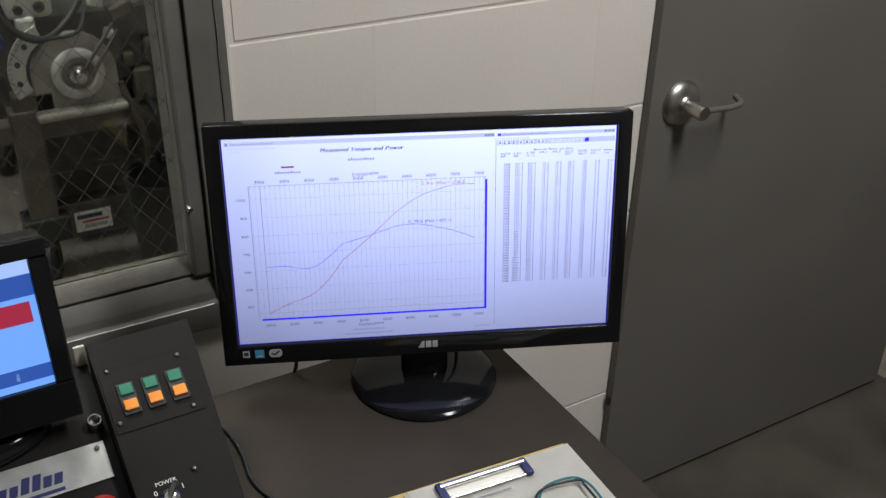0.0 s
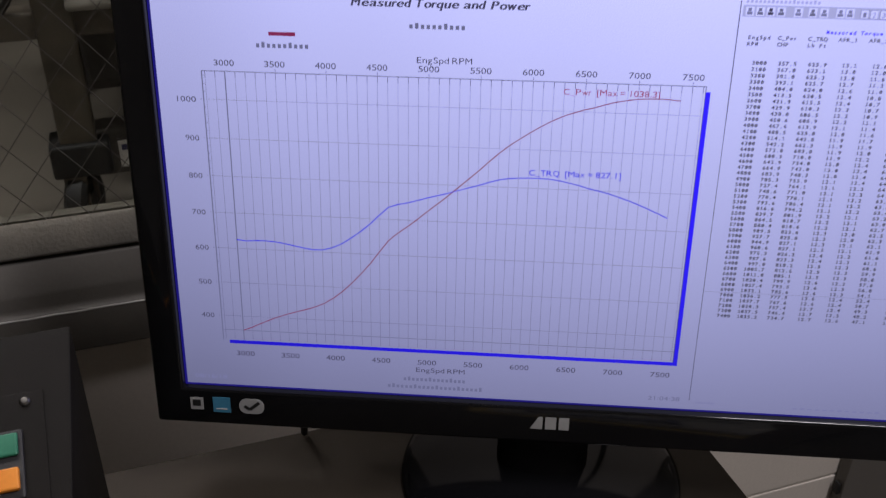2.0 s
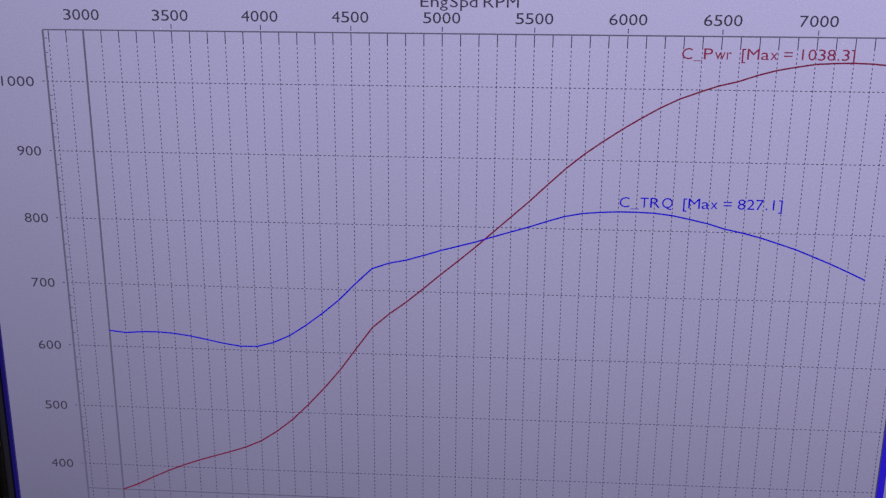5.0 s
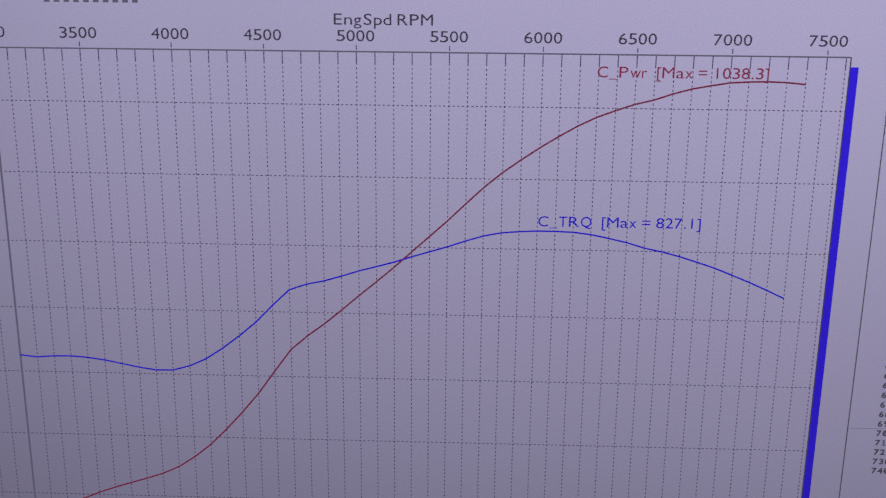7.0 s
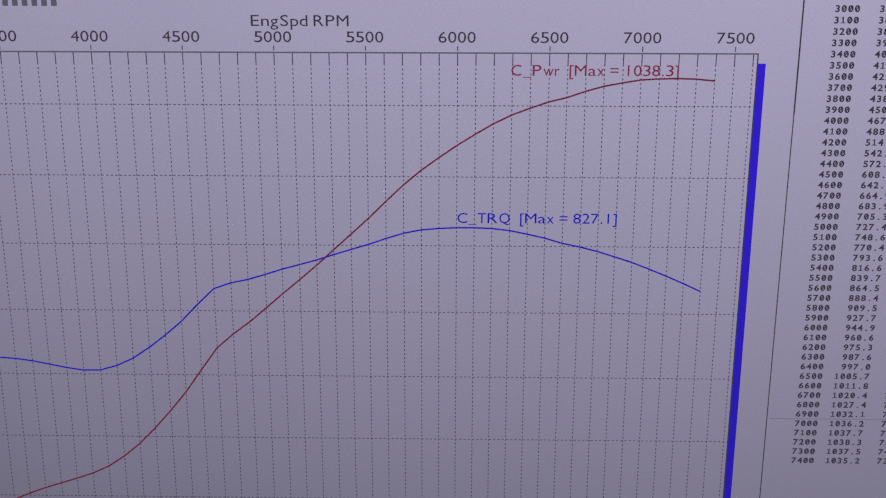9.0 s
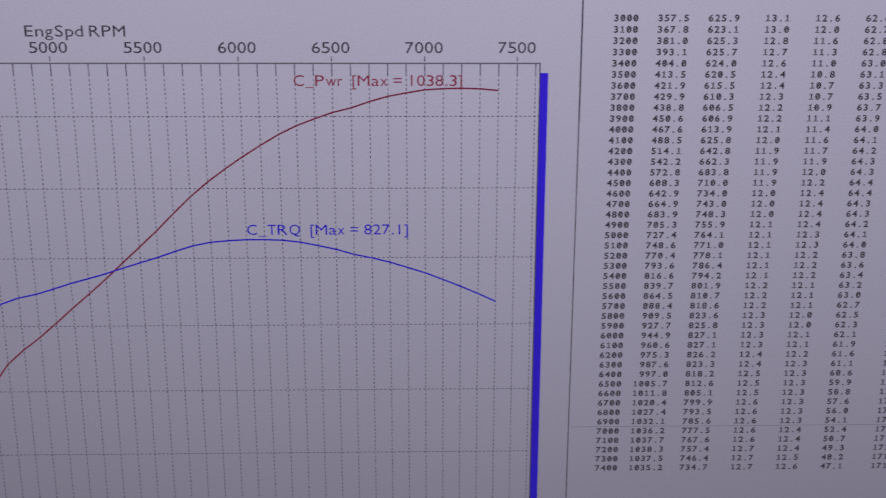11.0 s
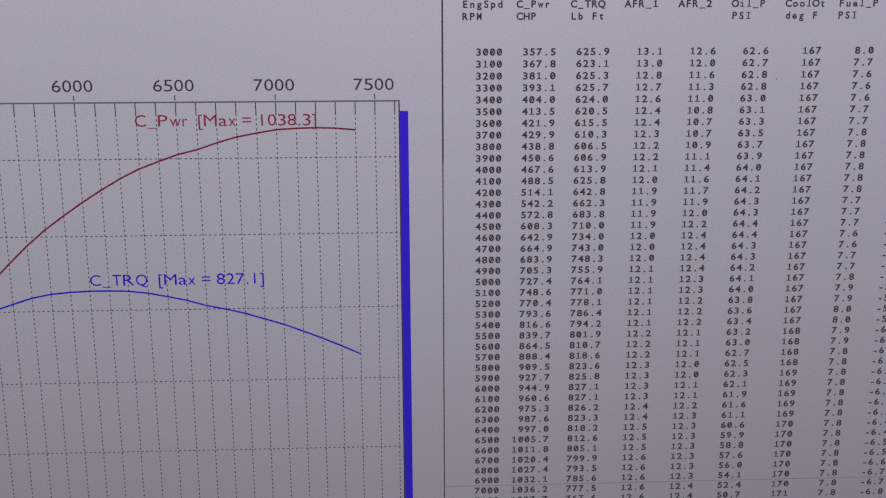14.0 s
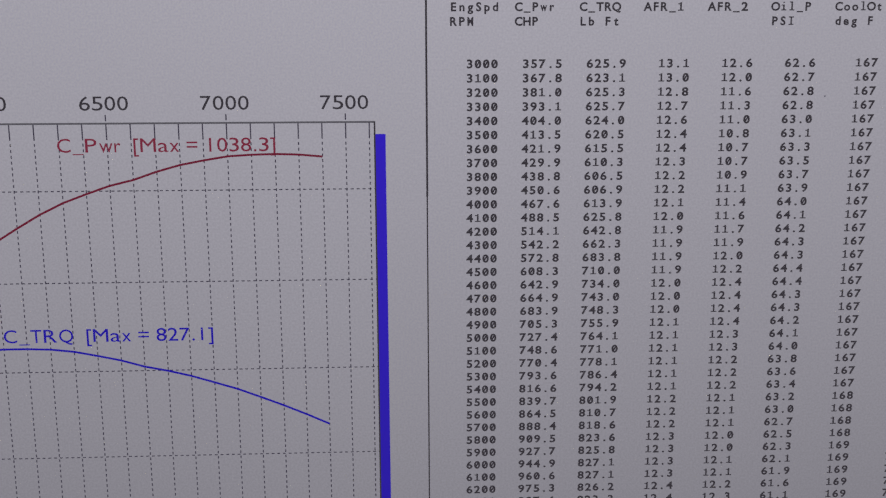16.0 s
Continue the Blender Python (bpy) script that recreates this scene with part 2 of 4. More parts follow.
def mesh_of(name, bm, material, smooth=False):
    me = bpy.data.meshes.new(name)
    bmesh.ops.recalc_face_normals(bm, faces=bm.faces)
    bm.to_mesh(me)
    bm.free()
    me.materials.append(material)
    if smooth:
        for f in me.polygons:
            f.use_smooth = True
        me.set_sharp_from_angle(angle=radians(35))
    return me


def thing(name, m, label, category, group="", kind=""):
    ob = new(name)
    ob.matrix_basis = m
    ob.empty_display_size = 0.05
    return tagged(ob, label, category, group, kind)


def part(name, bm, material, parent, label="", smooth=False, m=None):
    ob = new(name, mesh_of(name, bm, material, smooth))
    ob.parent = parent
    if m is not None:
        ob.matrix_basis = m
    return tagged(ob, label) if label else ob


def solid(name, bm, material, label, category, kind="", smooth=False, m=None, group=""):
    ob = new(name, mesh_of(name, bm, material, smooth))
    if m is not None:
        ob.matrix_basis = m
    return tagged(ob, label, category, group, kind)


# ---------------------------------------------------------------- the room
WALL, DESK, FLOOR = 0.29, 0.72, -0.03
WIN_X0, WIN_X1, WIN_Z0, WIN_Z1 = -1.45, -0.155, 0.690, 1.95
JAMB, OPEN_X1, OPEN_Z1 = 1.555, 2.42, 2.08
ROOM_X0, ROOM_X1, ROOM_Y0, CEIL = -2.3, 2.9, -3.2, 2.7

bm = bmesh.new()
box(bm, ROOM_X0 - 0.2, ROOM_X1 + 0.2, ROOM_Y0 - 0.2, WALL + 0.2, FLOOR - 0.1, FLOOR)
solid("floor", bm, M_FLOOR, "worn dark concrete floor with dull stains", "floor", "structure")
bm = bmesh.new()
box(bm, ROOM_X0 - 0.2, ROOM_X1 + 0.2, ROOM_Y0 - 0.2, WALL + 0.2, CEIL, CEIL + 0.1)
solid("ceiling", bm, M_CEIL, "plain off-white ceiling over the control room", "ceiling", "structure")
for name, b in (("wall_west", (ROOM_X0 - 0.15, ROOM_X0, ROOM_Y0, WALL)), ("wall_east", (ROOM_X1, ROOM_X1 + 0.15, ROOM_Y0, WALL)), ("wall_south", (ROOM_X0 - 0.15, ROOM_X1 + 0.15, ROOM_Y0 - 0.15, ROOM_Y0))):
    bm = bmesh.new()
    box(bm, *b, FLOOR, CEIL)
    solid(name, bm, M_ROOM, "plain painted control room wall", "wall", "structure")

# block wall with the window and the doorway through it
bm = bmesh.new()
W0, W1 = WALL + 0.0014, WALL + 0.194
box(bm, ROOM_X0, WIN_X0, W0, W1, FLOOR, CEIL)
box(bm, WIN_X0, WIN_X1, W0, W1, FLOOR, WIN_Z0)
box(bm, WIN_X0, WIN_X1, W0, W1, WIN_Z1, CEIL)
box(bm, WIN_X1, JAMB, W0, W1, FLOOR, CEIL)
box(bm, JAMB, OPEN_X1, W0, W1, OPEN_Z1, CEIL)
box(bm, OPEN_X1, ROOM_X1, W0, W1, FLOOR, CEIL)
wall = solid("wall_north", bm, M_MORTAR, "cream painted concrete block wall with shallow mortar joints", "wall", "structure")

# ceiling fixture
fixture = thing("ceiling_light", pose(0.55, -0.95, CEIL), "white fluorescent ceiling fixture above the desk", "ceiling light")
bm = bmesh.new()
box(bm, -0.17, -0.145, -0.62, 0.62, -0.06, 0)
box(bm, 0.145, 0.17, -0.62, 0.62, -0.06, 0)
box(bm, -0.145, 0.145, 0.595, 0.62, -0.06, 0)
box(bm, -0.145, 0.145, -0.62, -0.595, -0.06, 0)
part("frame", bm, M_WHITE, fixture)

# steel window frame
win = thing("window_1", pose(0, WALL, 0), "grey steel window frame with wired glass", "window", kind="structure")


def bar(name, b, material=M_STEEL_PAINT, bevel=0.004, label=""):
    q = bmesh.new()
    box(q, *b, bevel)
    return part(name, q, material, win, label)


bar("jamb", (-0.193, WIN_X1, -0.016, 0.19, 0.7488, WIN_Z1), bevel=0.0012)
bar("jamb", (WIN_X0, -1.38, -0.016, 0.19, 0.7488, WIN_Z1), bevel=0.0012)
bar("jamb_edge", (-0.1546, -0.144, -0.018, 0.002, 0.7488, WIN_Z1 + 0.02), bevel=0.001)
bar("caulk_bead", (-0.1438, -0.1352, -0.004, 0.0022, 0.7488, WIN_Z1 + 0.02), M_MORTAR, 0.002, "cream painted caulk beside the frame")
bar("head", (-1.38, -0.193, -0.016, 0.19, 1.89, WIN_Z1), bevel=0.0012)
q = bmesh.new()
random.seed(5)
tube(q, [(-0.1549 + random.uniform(-0.0006, 0.0006), -0.0178, 0.76 + 0.02 * k) for k in range(58)], 0.0007, 6)
part("worn_edge", q, M_ALU, win, "bare metal where the paint has worn off", True)


def extrude_x(name, profile, x0, x1, material, bevel, label=""):
    """A straight moulding: a (y, z) outline drawn along x."""
    q = bmesh.new()
    a = [q.verts.new((x0, y, z)) for y, z in profile]
    b = [q.verts.new((x1, y, z)) for y, z in profile]
    q.faces.new(a)
    q.faces.new(b[::-1])
    for k in range(len(a)):
        n = (k + 1) % len(a)
        q.faces.new((a[k], b[k], b[n], a[n]))
    bmesh.ops.bevel(q, geom=q.edges[:], offset=bevel, segments=2, profile=0.5, affect="EDGES")
    return part(name, q, material, win, label, True)


extrude_x("sill", ((-0.020, 0.7085), (-0.020, 0.748), (0.10, 0.748), (0.10, 0.690), (0.0042, 0.690), (0.0042, 0.7085)), -1.47, -0.138, M_STEEL_PAINT, 0.0012)
extrude_x("stool", ((-0.019, 0.7483), (-0.0135, 0.7520), (-0.0115, 0.7650), (-0.001, 0.7905), (0.030, 0.7905), (0.030, 0.7483)), -1.38, -0.1935, M_STEEL_PAINT, 0.0016)
extrude_x("ledge", ((-0.0015, 0.7965), (0.0205, 0.8195), (0.0325, 0.8195), (0.0325, 0.7945), (-0.0015, 0.7945)), -1.38, -0.2214, M_LEDGE, 0.001, "dusty lighter grey ledge")
# black strip stands in for the shade of the gap below the ledge
extrude_x("gap_shade", ((0.006, 0.7908), (0.006, 0.7942), (0.030, 0.7942), (0.030, 0.7908)), -1.38, -0.2214, M_RUBBER, 0.0003, "black strip in place of the shaded gap under the ledge")
q = bmesh.new()
random.seed(11)
tube(q, [(-1.40 + 0.02 * k, -0.0193 + random.uniform(-0.0003, 0.0003), 0.7481 + random.uniform(-0.0004, 0.0002)) for k in range(61)], 0.0009, 6)
part("worn_edge", q, M_ALU, win, "bare metal where the paint has worn off", True)
bar("glazing_bead", (-0.221, -0.1932, -0.009, 0.075, 0.7908, 1.8895), bevel=0.005)
bar("glazing_bead", (-1.38, -1.352, -0.009, 0.075, 0.8198, 1.89), bevel=0.006)
pane = bar("pane", (-1.352, -0.2213, 0.014, 0.020, 0.8198, 1.8895), M_GLASS, 0.0, "wired safety glass")
pane.visible_shadow = False
q = bmesh.new()
PX0, PX1, PZ0, PZ1, PITCH, SLOPE = -1.35, -0.222, 0.8205, 1.888, 0.0335, 1.28


def wire_line(bm, x0, sign):
    """One straight wire across the pane, clipped to it."""
    lo, hi = PZ0, PZ1
    xa, xb = x0, x0 + sign * (hi - lo) / SLOPE
    pts = []
    for x, z in ((xa, lo), (xb, hi)):
        pts.append((x, z))
    (xa, za), (xb, zb) = pts
    t0, t1 = 0.0, 1.0
    for edge, keep in ((PX0, 1), (PX1, -1)):
        da, db = keep * (xa - edge), keep * (xb - edge)
        if da < 0 and db < 0:
            return
        if da < 0:
            t0 = max(t0, da / (da - db))
        if db < 0:
            t1 = min(t1, da / (da - db))
    if t1 - t0 < 0.01:
        return
    p = [(xa + (xb - xa) * t, 0.0115 if sign > 0 else 0.0105, za + (zb - za) * t) for t in (t0, t1)]
    tube(bm, p, 0.0004, 4)


k = -60
while k < 110:
    wire_line(q, PX0 + k * PITCH, 1)
    wire_line(q, PX0 + k * PITCH, -1)
    k += 1
wires = part("wire_mesh", q, M_WIRE, win, "thin diamond wire mesh")
wires["kind"] = "stuff"
q = bmesh.new()
lathe(q, [(0, 0.009), (0.003, 0.009), (0.0045, 0.006), (0.0045, 0)], pose(-0.2165, -0.009, 0.905, 90), 16)
part("latch_pin", q, M_CHROME, win, smooth=True)

# doorway jamb and the door folded back against the wall
bm = bmesh.new()
box(bm, JAMB, JAMB + 0.05, WALL - 0.02, W1, FLOOR, OPEN_Z1, 0.003)
box(bm, OPEN_X1 - 0.05, OPEN_X1, WALL - 0.02, W1, FLOOR, OPEN_Z1, 0.003)
box(bm, JAMB + 0.05, OPEN_X1 - 0.05, WALL - 0.02, W1, OPEN_Z1 - 0.05, OPEN_Z1, 0.003)
solid("door_frame", bm, M_BEIGE, "cream painted steel door frame", "door frame", "structure")
bm = bmesh.new()
box(bm, JAMB - 0.1, OPEN_X1 + 0.1, WALL + 0.2, 1.2, FLOOR - 0.1, FLOOR)
solid("floor_passage", bm, M_CELL_FLOOR, "pale concrete floor beyond the doorway", "floor", "structure")
bm = bmesh.new()
box(bm, JAMB - 0.3, ROOM_X1, 1.2, 1.3, 0, CEIL)
solid("wall_passage", bm, M_ROOM, "plain wall beyond the doorway", "wall", "structure")

DX0, DX1, DY = 0.598, 1.520, 0.270
door = thing("door_1", pose(DX1, DY, 0), "grey painted steel door folded back against the wall", "door", kind="structure")
bm = bmesh.new()
box(bm, DX0 - DX1, 0, 0, 0.019, FLOOR + 0.012, 2.04, 0.0015)
part("leaf", bm, M_DOOR, door)
for z in (0.28, 1.05, 1.80):
    bm = bmesh.new()
    lathe(bm, [(0, 0.05), (0.008, 0.05), (0.008, -0.05), (0, -0.05)], pose(0.010, 0.002, z), 16)
    part("hinge", bm, M_DOOR, door, smooth=True)
KX, KZ = 0.668 - DX1, 0.906
bm = bmesh.new()
lathe(bm, [(0.0, 0.016), (0.024, 0.016), (0.036, 0.010), (0.041, 0.004), (0.042, 0.0)], pose(KX, -0.0004, KZ, 90), 40)
rose = part("lock_rose", bm, M_SATIN, door, "satin nickel lock rose", True)
bm = bmesh.new()
lathe(bm, [(0.0185, 0.0155), (0.0165, 0.019), (0.0135, 0.021), (0.0135, 0.058), (0.012, 0.062), (0.0, 0.062)], pose(KX, 0, KZ, 90), 24)
part("shank", bm, M_SATIN, door, smooth=True)
bm = bmesh.new()
tube(bm, smooth_line([(KX, -0.049, KZ), (KX + 0.03, -0.054, KZ), (KX + 0.075, -0.053, KZ - 0.003), (KX + 0.100, -0.046, KZ - 0.002), (KX + 0.108, -0.024, KZ + 0.002)], 6), 0.0055, 12)
part("door_handle", bm, M_MATT, door, "grey lever handle", True)
bm = bmesh.new()
box(bm, DX0 - DX1 - 0.0045, DX0 - DX1 - 0.0005, 0.005, 0.014, 0.248, 0.268, 0.0012)
part("latch_bolt", bm, M_RUBBER, door, "dark latch bolt")

# ---------------------------------------------------------------- test cell behind the glass
bm = bmesh.new()
CELL_FLOOR, CELL_TOP = 0.14, 0.391
box(bm, -2.6, 1.2, W1 + 0.0, 3.6, CELL_TOP - 0.1, CELL_TOP)
solid("floor_cell", bm, M_CELL_FLOOR, "pale dusty concrete floor of the test cell", "floor", "structure")
bm = bmesh.new()
box(bm, -2.6, 1.2, 3.6, 3.7, 0, CEIL)
box(bm, -2.7, -2.6, W1, 3.7, 0, CEIL)
box(bm, 1.2, 1.3, 1.3, 3.7, 0, CEIL)
solid("wall_cell", bm, M_CELL_WALL, "grey painted test cell wall", "wall", "structure")
bm = bmesh.new()
box(bm, -2.7, 1.3, W1, 3.7, CEIL - 0.1, CEIL)
solid("ceiling_cell", bm, M_CEIL, "plain ceiling over the test cell", "ceiling", "structure")

CY = 1.50
SHRINK = Matrix.Diagonal((0.8333, 0.8333, 0.8333, 1))
stand = thing("engine_stand", pose(-0.104, 1.10, CELL_TOP) @ SHRINK, "grimy steel engine cart with dark engine and bare bell housing plate", "engine stand")


def stand_part(name, bm, material, label="", smooth=False):
    bmesh.ops.translate(bm, verts=bm.verts, vec=(0, -CY, -CELL_FLOOR))
    return part(name, bm, material, stand, label, smooth)


# upright legs, rails and casters
for x, y in ((-0.268, CY - 0.02), (-0.268, CY + 0.75), (0.25, CY - 0.02), (0.25, CY + 0.75)):
    bm = bmesh.new()
    box(bm, x - 0.034, x + 0.034, y - 0.03, y + 0.03, 0.33, 0.62, 0.006)
    box(bm, x - 0.02, x + 0.075, y - 0.025, y + 0.025, 0.60, 0.66, 0.005)
    stand_part("leg", bm, M_GRIME)
    bm = bmesh.new()
    box(bm, x - 0.055, x + 0.055, y - 0.045, y + 0.045, 0.268, 0.335, 0.006)
    stand_part("foot_plate", bm, M_RUBBER)
    bm = bmesh.new()
    lathe(bm, [(0, 0.020), (0.018, 0.020), (0.020, 0.012), (0.040, 0.012), (0.043, 0.022), (0.055, 0.022), (0.064, 0.014), (0.064, -0.014), (0.055, -0.022), (0.043, -0.022), (0.040, -0.012), (0.020, -0.012), (0.018, -0.020), (0, -0.020)], pose(x - 0.010, y - 0.01, CELL_FLOOR + 0.064, 90, 0, 72), 32)
    stand_part("caster_wheel", bm, M_RUBBER, smooth=True)
    bm = bmesh.new()
    box(bm, -0.022, 0.022, -0.028, -0.024, 0.05, 0.130, 0, pose(x - 0.010, y - 0.01, CELL_FLOOR, 0, 0, -18))
    box(bm, -0.022, 0.022, 0.024, 0.028, 0.05, 0.130, 0, pose(x - 0.010, y - 0.01, CELL_FLOOR, 0, 0, -18))
    stand_part("caster_fork", bm, M_RUST)
bm = bmesh.new()
box(bm, -0.42, 0.34, CY - 0.03, CY + 0.03, 0.535, 0.585, 0.005)
stand_part("top_rail", bm, M_RUST)
bm = bmesh.new()
box(bm, -0.42, 0.34, CY + 0.72, CY + 0.78, 0.535, 0.585, 0.005)
stand_part("top_rail", bm, M_RUST)
bm = bmesh.new()
box(bm, -0.29, 0.24, CY - 0.02, CY + 0.04, 0.245, 0.345, 0.006)
stand_part("lower_rail", bm, M_ENGINE)
bm = bmesh.new()
box(bm, -0.26, 0.28, CY + 0.10, CY + 0.70, 0.37, 0.56, 0.03)
box(bm, -0.30, 0.26, CY + 0.06, CY + 0.66, 0.58, 0.86, 0.05)
box(bm, -0.36, -0.20, CY + 0.05, CY + 0.60, 0.86, 1.06, 0.03)
box(bm, 0.10, 0.26, CY + 0.05, CY + 0.60, 0.86, 1.06, 0.03)
stand_part("engine_block", bm, M_ENGINE, "dark oily engine block")
# bell housing plate: half round top on a square foot, with a raised ring and shaft hub
bm = bmesh.new()
n, pr, px, pz = 24, 0.098, -0.136, 0.696
outline = [(px + pr * math.cos(a), pz + pr * math.sin(a)) for a in [math.pi * k / n for k in range(n + 1)]] + [(px - pr - 0.002, 0.60), (px + pr + 0.002, 0.60)]
front = [bm.verts.new((x, CY - 0.045, z)) for x, z in outline]
back = [bm.verts.new((x, CY - 0.020, z)) for x, z in outline]
bm.faces.new(front)
bm.faces.new(back[::-1])
for i in range(len(front)):
    j = (i + 1) % len(front)
    bm.faces.new((front[i], back[i], back[j], front[j]))
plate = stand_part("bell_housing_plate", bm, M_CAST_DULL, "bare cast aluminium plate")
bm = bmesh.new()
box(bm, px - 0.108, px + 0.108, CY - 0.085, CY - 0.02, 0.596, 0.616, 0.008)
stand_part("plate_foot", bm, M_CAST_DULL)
bm = bmesh.new()
lathe(bm, [(0.040, 0.0), (0.062, 0.0), (0.062, 0.010), (0.056, 0.014), (0.044, 0.014), (0.040, 0.010), (0.040, 0.0)], pose(px + 0.006, CY - 0.0455, pz, 90), 36)
stand_part("bearing_ring", bm, M_CAST, smooth=True)
bm = bmesh.new()
lathe(bm, [(0.026, 0.0), (0.022, 0.016), (0.014, 0.020), (0.012, 0.046), (0, 0.048)], pose(px + 0.006, CY - 0.0455, pz, 90), 28)
stand_part("shaft_hub", bm, M_CHROME, smooth=True)
for a, dx in ((0.115, 0.0), (0.10, 0.022)):
    bm = bmesh.new()
    tube(bm, [(px + 0.012 + dx, CY - 0.075, pz + 0.008 - dx * 0.4), (px + 0.012 + dx + a * 0.75, CY - 0.07, pz + a)], 0.0045, 8)
    stand_part("pull_rod", bm, M_RUST, smooth=True)
# timing ring segment beside the plate
bm = bmesh.new()
arc = [radians(112 + 5 * k) for k in range(20)]
inner = [(-0.165 + 0.083 * math.cos(a), 0.715 + 0.083 * math.sin(a)) for a in arc]
outer = [(-0.165 + 0.122 * math.cos(a), 0.715 + 0.122 * math.sin(a)) for a in arc]
vi = [[bm.verts.new((x, y, z)) for x, z in inner] for y in (CY - 0.07, CY - 0.062)]
vo = [[bm.verts.new((x, y, z)) for x, z in outer] for y in (CY - 0.07, CY - 0.062)]
for i in range(len(arc) - 1):
    bm.faces.new((vi[0][i], vi[0][i + 1], vo[0][i + 1], vo[0][i]))
    bm.faces.new((vi[1][i], vo[1][i], vo[1][i + 1], vi[1][i + 1]))
    bm.faces.new((vo[0][i], vo[0][i + 1], vo[1][i + 1], vo[1][i]))
    bm.faces.new((vi[0][i], vi[1][i], vi[1][i + 1], vi[0][i + 1]))
stand_part("timing_ring", bm, M_CAST, "pale graduated ring segment")
for k in range(3):
    a = radians(138 + 26 * k)
    bm = bmesh.new()
    lathe(bm, [(0, 0.002), (0.007, 0.002), (0.007, 0)], pose(-0.165 + 0.102 * math.cos(a), CY - 0.0702, 0.715 + 0.102 * math.sin(a), 90), 14)
    stand_part("ring_bolt", bm, M_ENGINE, smooth=True)
# hoses over the engine
for pts in (((-0.34, CY - 0.05, 1.02), (-0.28, CY - 0.09, 0.86), (-0.21, CY - 0.09, 0.80), (-0.13, CY - 0.05, 0.83), (-0.05, CY, 0.93)),
            ((-0.33, CY - 0.03, 0.90), (-0.36, CY - 0.06, 0.78), (-0.33, CY - 0.05, 0.64), (-0.38, CY, 0.56)),
            ((0.02, CY - 0.04, 0.62), (0.05, CY - 0.08, 0.52), (0.03, CY - 0.05, 0.44), (0.06, CY, 0.36))):
    bm = bmesh.new()
    tube(bm, smooth_line(pts, 6), 0.008, 8)
    stand_part("hose", bm, M_RUBBER, smooth=True)
# castings, cap and cables above the plate
bm = bmesh.new()
box(bm, -0.262, -0.160, CY - 0.045, CY + 0.04, 0.838, 0.945, 0.012)
box(bm, -0.247, -0.205, CY - 0.058, CY - 0.02, 0.806, 0.845, 0.008)
stand_part("intake_casting", bm, M_CAST, "bare cast housing above the plate")
for x, z, r in ((-0.236, 0.862, 0.011), (-0.190, 0.866, 0.013), (-0.214, 0.905, 0.009)):
    bm = bmesh.new()
    lathe(bm, [(0, 0.004), (r * 0.6, 0.004), (r * 0.7, 0.008), (r, 0.007), (r, 0.0)], pose(x, CY - 0.0455, z, 90), 20)
    stand_part("port", bm, M_ENGINE, smooth=True)
bm = bmesh.new()
lathe(bm, [(0, 0.03), (0.020, 0.03), (0.024, 0.026), (0.024, 0.0), (0, 0)], pose(-0.300, CY - 0.02, 0.790, 90), 24)
stand_part("cap", bm, M_NAVY, "dark blue cap", True)
bm = bmesh.new()
tube(bm, smooth_line([(-0.283, CY - 0.078, 0.94), (-0.276, CY - 0.078, 0.885), (-0.258, CY - 0.082, 0.833), (-0.205, CY - 0.084, 0.803), (-0.150, CY - 0.086, 0.800), (-0.115, CY - 0.084, 0.812), (-0.09, CY - 0.05, 0.85)], 7), 0.0048, 8)
stand_part("hose", bm, M_RUBBER, smooth=True)
for x0, z0, w, h, turn, mat in ((-0.084, 0.852, 0.036, 0.05, 12, M_CAST), (-0.030, 0.806, 0.060, 0.036, -18, M_GRIME), (0.020, 0.846, 0.045, 0.05, -18, M_CAST), (-0.054, 0.772, 0.022, 0.022, 20, M_CAST)):
    bm = bmesh.new()
    box(bm, 0, w, -0.02, 0.02, 0, h, 0.006, pose(x0, CY - 0.03, z0, 0, turn, 0))
    stand_part("bracket", bm, mat)
bm = bmesh.new()
tube(bm, smooth_line([(-0.035, CY - 0.05, 0.66), (-0.020, CY - 0.06, 0.60), (0.000, CY - 0.06, 0.53), (0.004, CY - 0.055, 0.47), (-0.002, CY - 0.04, 0.41)], 7), 0.0085, 8)
stand_part("hose", bm, M_GRIME, "pale grimy hose beside the plate", True)
for x0, z0, w, h in ((0.0, 0.60, 0.05, 0.085), (-0.020, 0.69, 0.03, 0.04), (0.035, 0.70, 0.04, 0.06)):
    bm = bmesh.new()
    box(bm, x0, x0 + w, CY - 0.045, CY, z0, z0 + h, 0.009)
    stand_part("bracket", bm, M_RUST)
for k in range(15):
    a = radians(116 + 6 * k)
    bm = bmesh.new()
    box(bm, -0.0035, 0.0035, -0.0008, 0.0, -0.0007, 0.0007, 0, pose(-0.165 + 0.1165 * math.cos(a), CY - 0.0702, 0.715 + 0.1165 * math.sin(a), 0, -math.degrees(a), 0))
    stand_part("tick_mark", bm, M_ENGINE)
# decal on the lower rail
bm = bmesh.new()
box(bm, -0.198, -0.106, CY - 0.0240, CY - 0.0212, 0.262, 0.318, 0.0)
decal = stand_part("decal", bm, M_WHITE, "small white decal with unreadable print")
for z0, z1, x0, x1, mat in ((0.298, 0.310, -0.192, -0.128, M_NAVY), (0.286, 0.292, -0.180, -0.112, M_RED), (0.270, 0.280, -0.175, -0.118, M_INKBAR)):
    bm = bmesh.new()
    box(bm, x0, x1, CY - 0.0246, CY - 0.0242, z0, z1)
    bmesh.ops.translate(bm, verts=bm.verts, vec=(0, -CY, -CELL_FLOOR))
    part("print_bar", bm, mat, decal)

